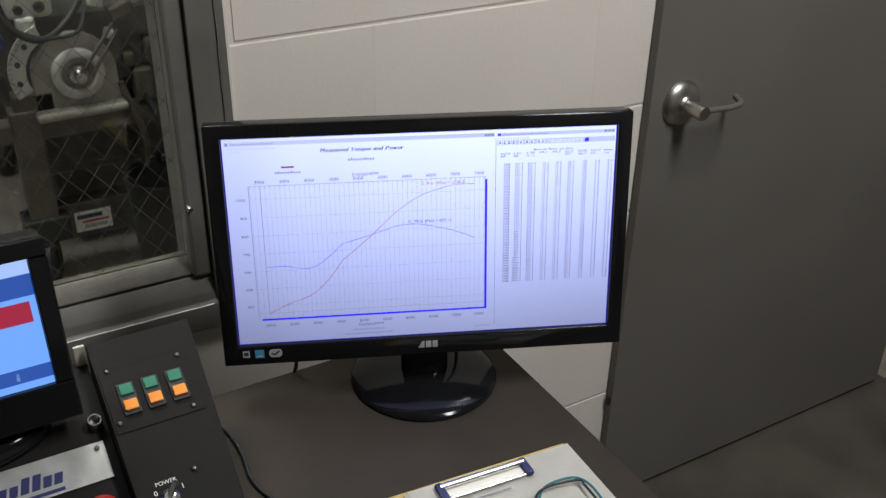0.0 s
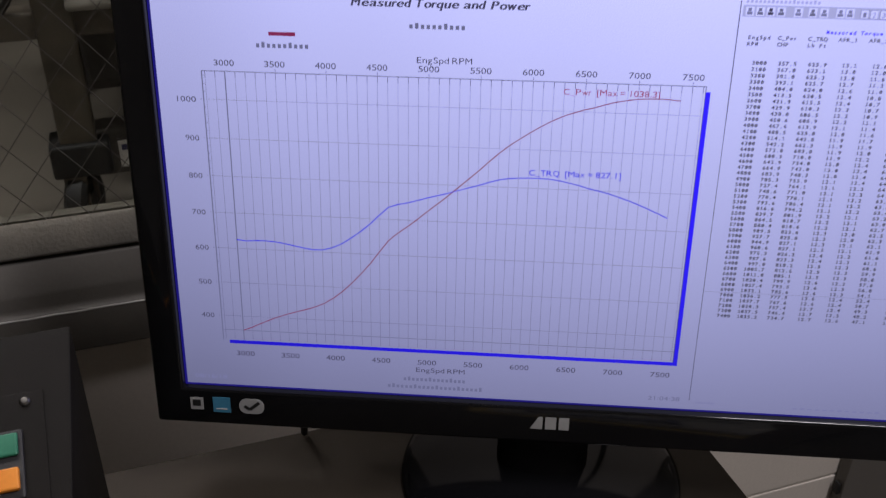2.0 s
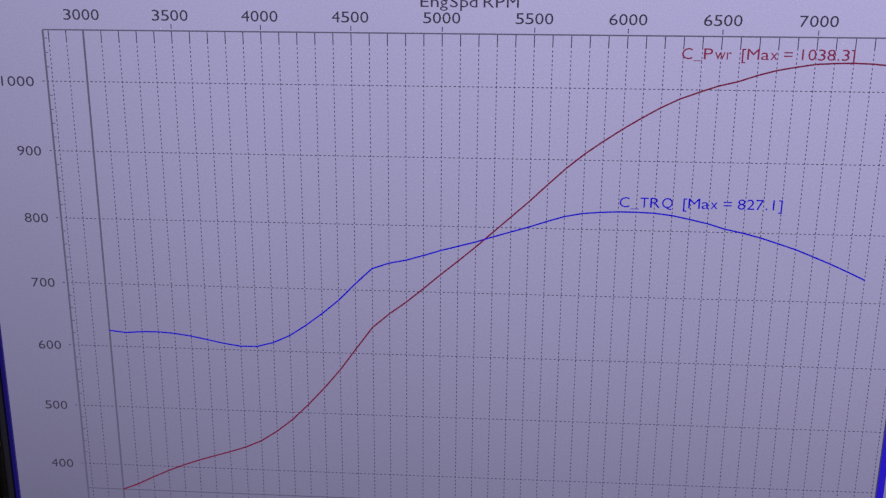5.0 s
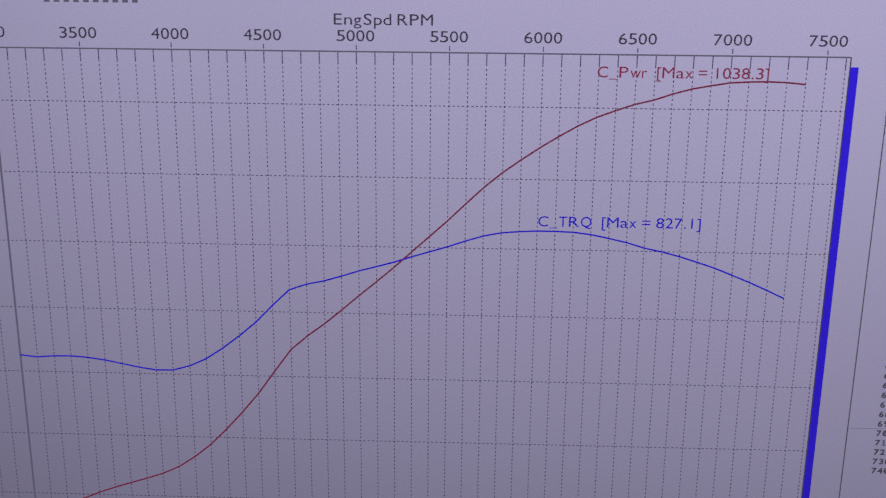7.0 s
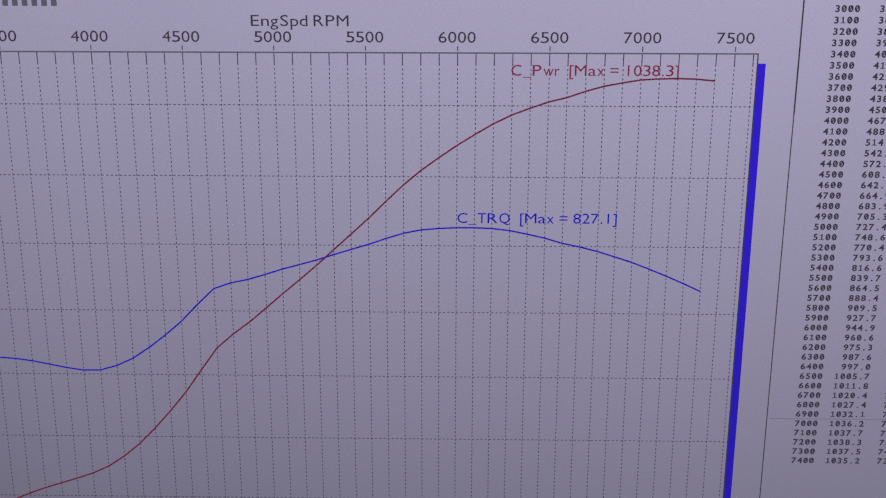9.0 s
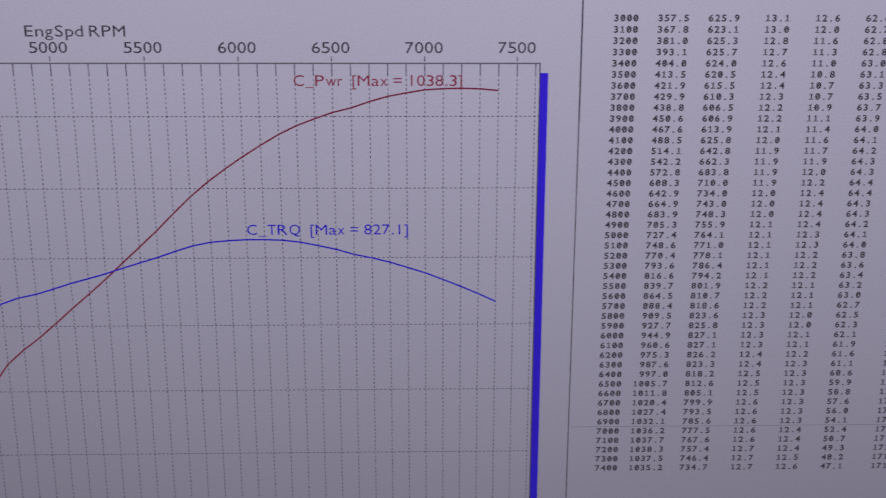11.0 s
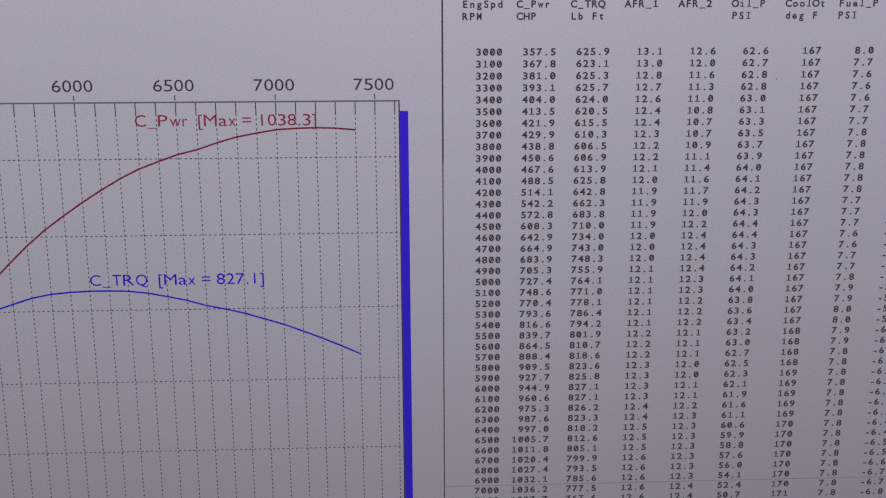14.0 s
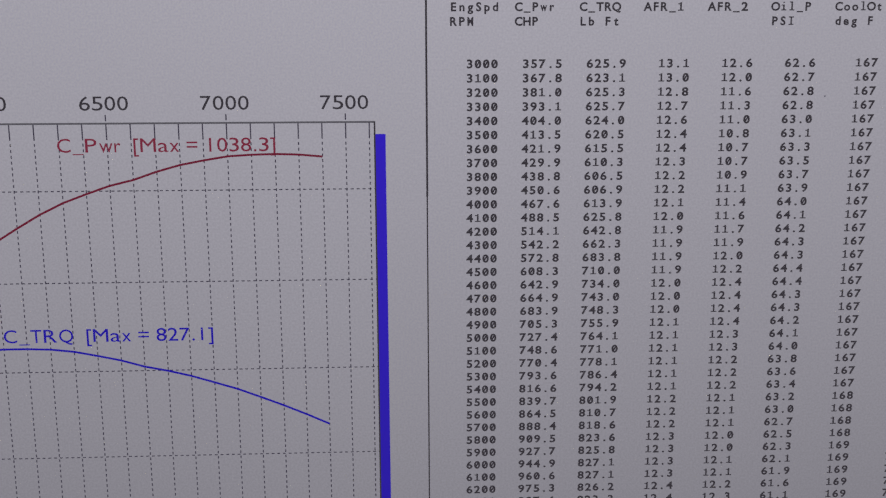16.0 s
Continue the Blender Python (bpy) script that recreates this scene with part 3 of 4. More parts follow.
# open drum behind the rail
bm = bmesh.new()
lathe(bm, [(0, 0.0), (0.085, 0.0), (0.095, 0.30), (0.098, 0.302), (0.099, 0.294), (0.089, 0.292), (0.080, 0.01), (0, 0.008)], None, 40)
solid("drum", bm, M_RUBBER, "dark open metal drum on the cell floor", "drum", smooth=True, m=pose(-0.088, 0.985, CELL_TOP) @ SHRINK)

def glyph_source(text, bold=0.0, shear=0.0):
    cu = bpy.data.curves.new("writing", "FONT")
    cu.body, cu.size, cu.offset, cu.shear, cu.resolution_u = text, 1.0, bold, shear, 3
    ob = bpy.data.objects.new("writing", cu)
    me = bpy.data.meshes.new_from_object(ob)
    vs = [(v.co.x, v.co.y) for v in me.vertices]
    fs = [tuple(p.vertices) for p in me.polygons]
    bpy.data.objects.remove(ob)
    bpy.data.curves.remove(cu)
    bpy.data.meshes.remove(me)
    return vs, fs


# ---------------------------------------------------------------- desk
DESK_X1, DESK_Y1 = 0.133, 0.100
desk = thing("desk", pose(0, 0, 0), "dark grey laminate desk standing clear of the wall", "desk")
bm = bmesh.new()
box(bm, -1.25, DESK_X1, -0.75, DESK_Y1, DESK - 0.03, DESK, 0.002)
part("desktop", bm, M_DESK, desk)
for x0, x1 in ((-1.22, -1.19), (0.09, 0.12)):
    bm = bmesh.new()
    box(bm, x0, x1, -0.70, 0.06, FLOOR, DESK - 0.0305)
    part("side_panel", bm, M_DESK, desk)

# ---------------------------------------------------------------- control console
SL = 0.45


def wedge(bm, x0, x1, y0, y1, top, z0, taper=0.0):
    """A block whose top slopes up to the back: z = top + SL * y."""
    c = [(x0, y0), (x1 - taper, y0), (x1, y1), (x0, y1)]
    lo = [bm.verts.new((x, y, z0)) for x, y in c]
    hi = [bm.verts.new((x, y, top + SL * y)) for x, y in c]
    bm.faces.new(lo[::-1])
    bm.faces.new(hi)
    for i in range(4):
        j = (i + 1) % 4
        bm.faces.new((lo[i], lo[j], hi[j], hi[i]))
    bmesh.ops.bevel(bm, geom=bm.edges[:], offset=0.001, segments=2, profile=0.5, affect="EDGES")


TILT = math.degrees(math.atan(SL))


def on_slope(x, y, top, dz=0.0):
    return pose(x, y, top + SL * y, TILT) @ pose(0, 0, dz)


console = thing("control_console", pose(0, 0, DESK), "black powder-coated test console with a sloping switch panel", "console")


def con(name, bm, material, parent=None, label="", smooth=False, m=None):
    shift = pose(0, 0, -DESK) if parent is None else pose(0, 0, 0)
    return part(name, bm, material, parent or console, label, smooth, shift @ m if m is not None else shift)


bm = bmesh.new()
wedge(bm, -0.406, -0.287, -0.215, 0.068, 0.8395, DESK, 0.020)
tower = con("switch_housing", bm, M_CONSOLE)
bm = bmesh.new()
wedge(bm, -1.05, -0.4065, -0.215, 0.075, 0.806, DESK)
con("instrument_housing", bm, M_CONSOLE)
# screwed switch plate with three switch pairs
bm = bmesh.new()
box(bm, -0.049, 0.050, -0.047, 0.036, 0, 0.0012, 0.0005)
con("switch_plate", bm, M_CONSOLE, m=on_slope(-0.3545, -0.001, 0.8395))
for x in (-0.3805, -0.3535, -0.3260):
    bm = bmesh.new()
    box(bm, -0.0098, 0.0098, -0.0255, 0.0155, 0.0013, 0.0045, 0.0015)
    con("switch_bezel", bm, M_BLACK, m=on_slope(x, -0.004, 0.8395))
    bm = bmesh.new()
    box(bm, -0.0074, 0.0074, -0.0010, 0.0125, 0.0046, 0.0072, 0.0012)
    con("green_button", bm, M_GREEN, label="green push button", m=on_slope(x, -0.004, 0.8395))
    bm = bmesh.new()
    box(bm, -0.0074, 0.0074, -0.0215, -0.0085, 0.0046, 0.0085, 0.0012)
    con("orange_button", bm, M_ORANGE, label="orange push button", m=on_slope(x, -0.004, 0.8395))
for x, y, top in ((-0.3145, 0.026, 0.8395), (-0.3935, 0.029, 0.8395), (-0.3175, -0.037, 0.8395), (-0.3975, -0.033, 0.8395), (-0.3405, -0.104, 0.8395), (-0.425, -0.026, 0.8085)):
    bm = bmesh.new()
    lathe(bm, [(0, 0.0026), (0.0018, 0.0024), (0.0028, 0.0014), (0.0030, 0.0)], None, 14)
    con("screw", bm, M_SCREW, smooth=True, m=on_slope(x, y, top, 0.0012))
# key switch with its scale
bm = bmesh.new()
lathe(bm, [(0, 0.010), (0.006, 0.010), (0.010, 0.006), (0.011, 0.0)], None, 24)
con("switch_collar", bm, M_CHROME, smooth=True, m=on_slope(-0.3740, -0.126, 0.8395))
bm = bmesh.new()
tube(bm, [(0, 0, 0.008), (0.005, 0.006, 0.015), (0.008, 0.009, 0.019)], 0.0036, 10)
con("toggle", bm, M_CHROME, smooth=True, m=on_slope(-0.3740, -0.126, 0.8395))
bm = bmesh.new()
lathe(bm, [(0, 0.018), (0.012, 0.018), (0.017, 0.014), (0.018, 0.008), (0.010, 0.006), (0.010, 0.0)], None, 28)
con("stop_button", bm, M_RED, label="red mushroom stop button", smooth=True, m=on_slope(-0.438, -0.095, 0.8065))
for text, x, y, cap in (("POWER", -0.3725, -0.1095, 0.0046), ("0", -0.3860, -0.1185, 0.0056), ("1", -0.3575, -0.1190, 0.0056)):
    gv, gf = glyph_source(text, 0.01)
    lo, hi = min(v[0] for v in gv), max(v[0] for v in gv)
    me = bpy.data.meshes.new("lettering")
    me.from_pydata([((vx - (lo + hi) / 2) * cap / 0.7, vy * cap / 0.7, 0.0006) for vx, vy in gv], [], gf)
    me.materials.append(M_WHITE)
    ob = new("lettering", me)
    ob.parent = console
    ob.matrix_basis = pose(0, 0, -DESK) @ on_slope(x, y, 0.8395)
# maker's plate with a plain word mark
bm = bmesh.new()
box(bm, -0.160, 0.0, -0.046, 0.0, 0, 0.0016, 0.0005)
maker = con("maker_plate", bm, M_ALU, label="brushed aluminium plate with a blue word mark", m=on_slope(-0.4165, -0.018, 0.8065, 0.0004))
for k in range(9):
    h = 0.018 if k in (0, 5, 6) else 0.0125
    bm = bmesh.new()
    box(bm, 0, 0.0085, 0, h, 0.0018, 0.0021)
    for v in bm.verts:
        v.co.x += 0.25 * v.co.y
    part("word_mark", bm, M_NAVY, maker, m=pose(-0.150 + 0.0113 * k, -0.034, 0))
bm = bmesh.new()
box(bm, -0.118, -0.050, -0.043, -0.039, 0.0018, 0.0021)
part("word_mark", bm, M_NAVY, maker)
bm = bmesh.new()
lathe(bm, [(0, 0.004), (0.005, 0.004), (0.006, 0.015), (0.0075, 0.015), (0.0085, 0.012), (0.0085, 0.0)], None, 20)
con("socket", bm, M_SCREW, smooth=True, m=on_slope(-0.4195, 0.001, 0.806))
bm = bmesh.new()
box(bm, -0.419, -0.4065, 0.0755, 0.080, 0.80, 0.865, 0.001)
con("bracket", bm, M_BEIGE, label="beige bracket behind the console")

# second display on the console
panel = thing("touch_display", pose(-0.575, 0.03, 0.806 + SL * 0.03), "small black display with a lit blue menu page", "display")
PM = pose(-0.583, -0.006, 0.839, -9)


def disp(name, bm, material, label="", smooth=False, parent=None):
    base = panel.matrix_basis.inverted() @ PM
    return part(name, bm, material, parent or panel, label, smooth, base if parent is None else None)


bm = bmesh.new()
box(bm, -0.152, 0.152, 0.0, 0.035, 0.0, 0.205, 0.006)
case = disp("case", bm, M_CONSOLE)
bm = bmesh.new()
for b in ((-0.153, 0.153, -0.010, -0.0005, 0.186, 0.206), (-0.153, 0.153, -0.010, -0.0005, -0.001, 0.043), (-0.153, -0.134, -0.010, -0.0005, 0.0435, 0.1855), (0.134, 0.153, -0.010, -0.0005, 0.0435, 0.1855)):
    box(bm, *b, 0.002)
disp("bezel", bm, M_GLOSS)
bm = bmesh.new()
box(bm, -0.1335, 0.1335, -0.004, -0.0006, 0.0437, 0.1853)
face = disp("screen", bm, G_UI_SKY, "lit light blue menu page")
for x0, x1, z0, z1, mat in ((-0.133, 0.1335, 0.170, 0.185, G_UI_PALE), (-0.133, 0.1335, 0.146, 0.1695, G_UI_MID), (-0.05, 0.1270, 0.117, 0.140, G_UI_RED), (-0.133, 0.1335, 0.052, 0.068, G_UI_MID), (0.098, 0.101, 0.055, 0.064, G_UI_PALE), (0.078, 0.080, 0.055, 0.063, G_UI_PALE)):
    bm = bmesh.new()
    box(bm, x0, x1, -0.0045, -0.0041, z0, z1)
    disp("menu_field", bm, mat, parent=face)
bm = bmesh.new()
lathe(bm, [(0, 0.024), (0.02, 0.022), (0.07, 0.016), (0.092, 0.010), (0.098, 0.004), (0.098, 0.0), (0, 0)], None, 48)
for v in bm.verts:
    v.co.y *= 0.40
part("foot", bm, M_GLOSS, panel, smooth=True, m=panel.matrix_basis.inverted() @ on_slope(-0.560, 0.02, 0.806, 0.0006))
bm = bmesh.new()
box(bm, -0.03, 0.03, 0.012, 0.045, -0.022, 0.04, 0.006)
disp("neck", bm, M_GLOSS)

# ---------------------------------------------------------------- main monitor
SW, SH = 0.4766, 0.2681
SCREEN_POSE = pose(-0.2259, 0.0747, 0.8053, -8.665, -0.529, -23.172)
BASE = pose(0.004, 0.006, DESK, 0, 0, -23.2)
monitor = thing("monitor", BASE, "wide glossy black computer monitor showing a power chart and data table", "monitor")
LOCAL = BASE.inverted() @ SCREEN_POSE


def mon(name, bm, material, label="", smooth=False):
    return part(name, bm, material, monitor, label, smooth, LOCAL)


bm = bmesh.new()
lathe(bm, [(0, 0.019), (0.03, 0.0185), (0.055, 0.0160), (0.080, 0.0115), (0.092, 0.0078), (0.0975, 0.0045), (0.0985, 0.0025), (0.0975, 0.0005), (0.0, 0.0005)], None, 72)
part("base", bm, M_BASE, monitor, "round glossy black base", True)
bm = bmesh.new()
lathe(bm, [(0.0325, 0.012), (0.0315, 0.016), (0.031, 0.060), (0.033, 0.125), (0, 0.125)], None, 48)
for v in bm.verts:
    k = (v.co.z - 0.012) / 0.113
    v.co.y = v.co.y * 0.52 - 0.006 * (1 - k) + 0.005 * k
part("neck", bm, M_GLOSS, monitor, smooth=True)
# bezel: four mitred rails around the panel, proud of it
B0, B1, BT, BB = -0.0192, SW + 0.0175, SH + 0.0172, -0.0262


bm = bmesh.new()
OUTER = ((B0, BB), (B1, BB), (B1, BT), (B0, BT))
INNER = ((0, 0), (SW, 0), (SW, SH), (0, SH))
rings = [[bm.verts.new((x, y, z)) for x, z in loop] for loop, y in ((OUTER, 0.012), (OUTER, -0.0065), (INNER, -0.0065), (INNER, 0.012))]
for a, b in zip(rings, rings[1:] + rings[:1]):
    for i in range(4):
        j = (i + 1) % 4
        bm.faces.new((a[i], a[j], b[j], b[i]))
sharp = [e for e in bm.edges if (e.verts[0] in rings[1] and e.verts[1] in rings[1]) or (e.verts[0] in rings[2] and e.verts[1] in rings[2]) or {e.verts[0] in rings[0], e.verts[1] in rings[0]} == {True, False} and (e.verts[0] in rings[1] or e.verts[1] in rings[1])]
bmesh.ops.bevel(bm, geom=sharp, offset=0.0022, segments=3, profile=0.5, affect="EDGES")
mon("bezel", bm, M_GLOSS, smooth=True)
bm = bmesh.new()
box(bm, B0 + 0.001, B1 - 0.001, 0.0125, 0.026, BB + 0.001, BT - 0.001, 0.005)
box(bm, 0.07, SW - 0.07, 0.026, 0.050, BB + 0.02, BT - 0.045, 0.012)
mon("back_shell", bm, M_BLACK)
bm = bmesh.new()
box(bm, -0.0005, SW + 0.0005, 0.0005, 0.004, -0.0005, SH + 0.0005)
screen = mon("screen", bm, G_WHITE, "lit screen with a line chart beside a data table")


def rect(vs, fs, u0, u1, v0, v1):
    k = len(vs)
    vs += [(u0, v0), (u1, v0), (u1, v1), (u0, v1)]
    fs.append((k, k + 1, k + 2, k + 3))


# how the picture lies on the panel
PU, PSU, PV, PSV, TOP = 0.00117, 0.99828, 0.00189, 0.96843, 0.2455
GLYPHS = {}
# upright strokes with slab feet, as the typewriter face has them
SERIFS = {"1": ((-0.06, 0.07, 0.0, 0.70), (-0.22, 0.23, 0.0, 0.09), (-0.20, -0.06, 0.52, 0.61)), "I": ((-0.065, 0.065, 0.09, 0.61), (-0.22, 0.22, 0.0, 0.09), (-0.22, 0.22, 0.61, 0.70)),
          "l": ((-0.06, 0.07, 0.09, 0.75), (-0.22, 0.23, 0.0, 0.09), (-0.20, -0.06, 0.66, 0.75)), "i": ((-0.06, 0.07, 0.09, 0.50), (-0.22, 0.23, 0.0, 0.09), (-0.20, -0.06, 0.41, 0.50), (-0.06, 0.07, 0.61, 0.73))}


def glyph(ch, bold):
    """One character, centred on its own width."""
    if (ch, bold) not in GLYPHS:
        vs, fs = glyph_source(ch, bold)
        if vs:
            c = (min(v[0] for v in vs) + max(v[0] for v in vs)) / 2
            vs = [(x - c, y) for x, y in vs]
        if ch in SERIFS:
            vs, fs = [], []
            for x0, x1, y0, y1 in SERIFS[ch]:
                rect(vs, fs, x0, x1, y0, y1)
        if ch == "0":
            k = len(vs)
            vs = vs + [(-0.19, 0.10), (-0.06, 0.10), (0.19, 0.62), (0.06, 0.62)]
            fs = fs + [(k, k + 1, k + 2, k + 3)]
        GLYPHS[(ch, bold)] = vs, fs
    return GLYPHS[(ch, bold)]


def flat(name, vs, fs, material, parent, depth):
    """Flat screen marks at (u, v) of the picture; v above 0.24 holds to the panel's upper edge."""
    me = bpy.data.meshes.new(name)
    me.from_pydata([(PU + PSU * u, -depth, v - 0.0005 if min(q for _, q in vs) > TOP else PV + PSV * v) for u, v in vs], [], fs)
    me.materials.append(material)
    ob = new(name, me)
    ob.parent = parent
    return ob


def field(name, u0, u1, v0, v1, material, depth=0.0002):
    vs, fs = [], []
    rect(vs, fs, u0, u1, v0, v1)
    return flat(name, vs, fs, material, screen, depth)


def typed(name, runs, material, cap=0.0021, pitch=0.00206, bold=0.030, depth=0.0004):
    """Typewriter text: runs of (text, first character's left end, baseline)."""
    vs, fs = [], []
    for text, u0, v0 in runs:
        for i, ch in enumerate(text):
            if ch == " ":
                continue
            gv, gf = glyph(ch, bold)
            k = len(vs)
            s = cap / 0.70
            sx = 0.0033 * (1.02 if ch in "0123456789.-" else 0.88)
            if ch in "mMwW":
                sx *= 0.72
            vs += [(u0 + (i + 0.5) * pitch + x * sx, v0 + y * s) for x, y in gv]
            fs += [tuple(q + k for q in f) for f in gf]
    return flat(name, vs, fs, material, screen, depth)


# advance widths of a plain grotesque face, in thousandths of its size
ADVANCE = {**dict.fromkeys("0123456789anegdpuou_", 556), **dict.fromkeys(" .[]/:", 278), **dict.fromkeys("ESP", 667), **dict.fromkeys("CRw", 722),
           "M": 833, "T": 611, "Q": 778, "x": 500, "r": 333, "s": 556, "q": 556, "=": 584}


def set_text(text, bold, shear):
    """Characters one by one, each in the middle of its own width."""
    vs, fs, x = [], [], 0.0
    for ch in text:
        w = ADVANCE[ch] / 1000
        if ch != " ":
            gv, gf = glyph_source(ch, bold, shear)
            lo, hi = min(p[0] for p in gv), max(p[0] for p in gv)
            wide = min(1.25, max(0.85, 0.86 * w / (hi - lo))) if ch not in ".[]:_/1" else 1.0
            k = len(vs)
            vs += [(x + w / 2 + (px - (lo + hi) / 2) * wide, py) for px, py in gv]
            fs += [tuple(q + k for q in f) for f in gf]
        x += w
    return vs, fs


def written(name, text, u, v, cap, material, align=0.5, width=None, bold=0.0, shear=0.0, depth=0.0004):
    """Ordinary text; u: its left end, middle or right end, by align; v: the baseline."""
    vs, fs = set_text(text, bold, shear)
    s = cap / 0.70
    lo, hi = min(x for x, _ in vs), max(x for x, _ in vs)
    sx = s if width is None else width / (hi - lo)
    vs = [(u + (x - lo - align * (hi - lo)) * sx, v + y * s) for x, y in vs]
    return flat(name, vs, fs, material, screen, depth)


def bars(name, u0, u1, v0, h, count, material, depth=0.0004):
    """Writing that is not spelled out: a bar for each character."""
    vs, fs = [], []
    w = (u1 - u0) / count
    for i in range(count):
        top = h * (1.0 if (7 * i + 3) % 5 == 0 else 0.72)
        rect(vs, fs, u0 + i * w + 0.14 * w, u0 + (i + 0.72) * w, v0, v0 + top)
    return flat(name, vs, fs, material, screen, depth)


# blue overexposure bloom round the panel's edge, built as thin glowing strips
for b in ((-0.0004, SW + 0.0004, SH - 0.0013, SH + 0.0004), (-0.0004, SW + 0.0004, -0.0004, 0.0008), (-0.0004, 0.0013, 0.0008, SH - 0.0013), (SW - 0.0013, SW + 0.0004, 0.0008, SH - 0.0013)):
    q = bmesh.new()
    box(q, b[0], b[1], -0.0005, 0.0004, b[2], b[3])
    part("rim_bloom", q, G_EDGE, screen)


def rpm_u(r):
    return 0.0405 + 0.00005895 * (r - 3000)


def val_v(x):
    return 0.0414 + 0.000241 * (x - 357.5)


# chart frame, ticks and dashed grid
AX_L, AX_R, AX_T, AX_B = 0.0269, 0.3132, 0.2135, 0.0338
LW = 0.00034
for b in ((AX_L - LW, AX_L + LW, AX_B, AX_T), (AX_L, AX_R, AX_T - LW * 0.7, AX_T + LW * 0.7), (rpm_u(3000) - LW, rpm_u(3000) + LW, AX_B, AX_T), (AX_L, AX_R, val_v(357) - LW * 0.6, val_v(357) + LW * 0.6), (AX_R - LW, AX_R, AX_B, AX_T)):
    field("axis_line", *b, G_GREY, 0.0004)
field("axis_line", 0.3128, 0.3132, AX_B, AX_T, G_INK, 0.0006)
field("chart_border", 0.0309, 0.3157, 0.0312, 0.0337, G_BLUE, 0.0005)
field("chart_border", 0.3132, 0.3157, 0.0337, 0.2104, G_BLUE, 0.0005)
for k in range(-2, 47):
    u = rpm_u(3000 + 100 * k)
    if u < AX_L or u > AX_R or k == 0:
        continue
    vs, fs = [], []
    rect(vs, fs, u - 0.00016, u + 0.00016, AX_T - 0.0042, AX_T)
    v = AX_T - 0.0050
    while v > AX_B + 0.001:
        rect(vs, fs, u - 0.00014, u + 0.00014, v - 0.00078, v)
        v -= 0.00149
    if k % 5 == 0:
        rect(vs, fs, u - 0.00016, u + 0.00016, AX_T + 0.0006, AX_T + 0.0022)
    flat("gridline", vs, fs, G_GRID, screen, 0.0003)
for val in range(400, 1001, 100):
    vs, fs = [], []
    u = AX_L - 0.0018
    while u < AX_R:
        rect(vs, fs, u, u + 0.00078, val_v(val) - 0.00014, val_v(val) + 0.00014)
        u += 0.00149
    for j in range(1, 5):
        if val_v(val + 20 * j) < AX_T:
            rect(vs, fs, AX_L, AX_L + 0.0012, val_v(val + 20 * j) - 0.00012, val_v(val + 20 * j) + 0.00012)
    flat("gridline", vs, fs, G_GRID, screen, 0.0003)
    written("axis_label", str(val), 0.0222, val_v(val) - 0.0018, 0.0034, G_INK, 1.0, 0.0029 * len(str(val)) - 0.0004)
for r in range(3000, 7501, 500):
    written("axis_label", str(r), rpm_u(r) - 0.0002, 0.2168, 0.0036, G_INK, 0.5, 0.0119)
    written("axis_label", str(r), rpm_u(r) + 0.0002, 0.0222, 0.0036, G_INK, 0.5, 0.0119)
written("axis_title", "EngSpd RPM", 0.1670, 0.2220, 0.0036, G_INK, 0.5, 0.0312)
written("axis_title", "EngSpd RPM", 0.1674, 0.0166, 0.0034, G_INK, 0.5, 0.0312)
for shift, rise in ((-0.00026, 0.0004), (0.0, 0.00045), (0.00026, 0.0005)):
    written("chart_title", "Measured Torque and Power", 0.1641 + shift, 0.2480, 0.0046, G_INK, 0.5, 0.0988, 0.0, 0.22, rise)
bars("file_name", 0.1467, 0.1790, 0.2416, 0.0033, 10, G_GREY)
field("legend_mark", 0.0673, 0.0826, 0.2353, 0.2375, G_RED, 0.0004)
bars("file_name", 0.0594, 0.0906, 0.2282, 0.0033, 10, G_GREY)
bars("workshop_name", 0.1434, 0.1840, 0.0098, 0.0030, 15, G_GREY)
bars("program_name", 0.1331, 0.1950, 0.0040, 0.0030, 22, G_GREY)
written("date", "08/16/18", 0.0060, 0.0036, 0.0030, G_DIM, 0.0, 0.0212)
written("clock", "21:04:38", 0.3200, 0.0050, 0.0030, G_GREY, 1.0, 0.0198)

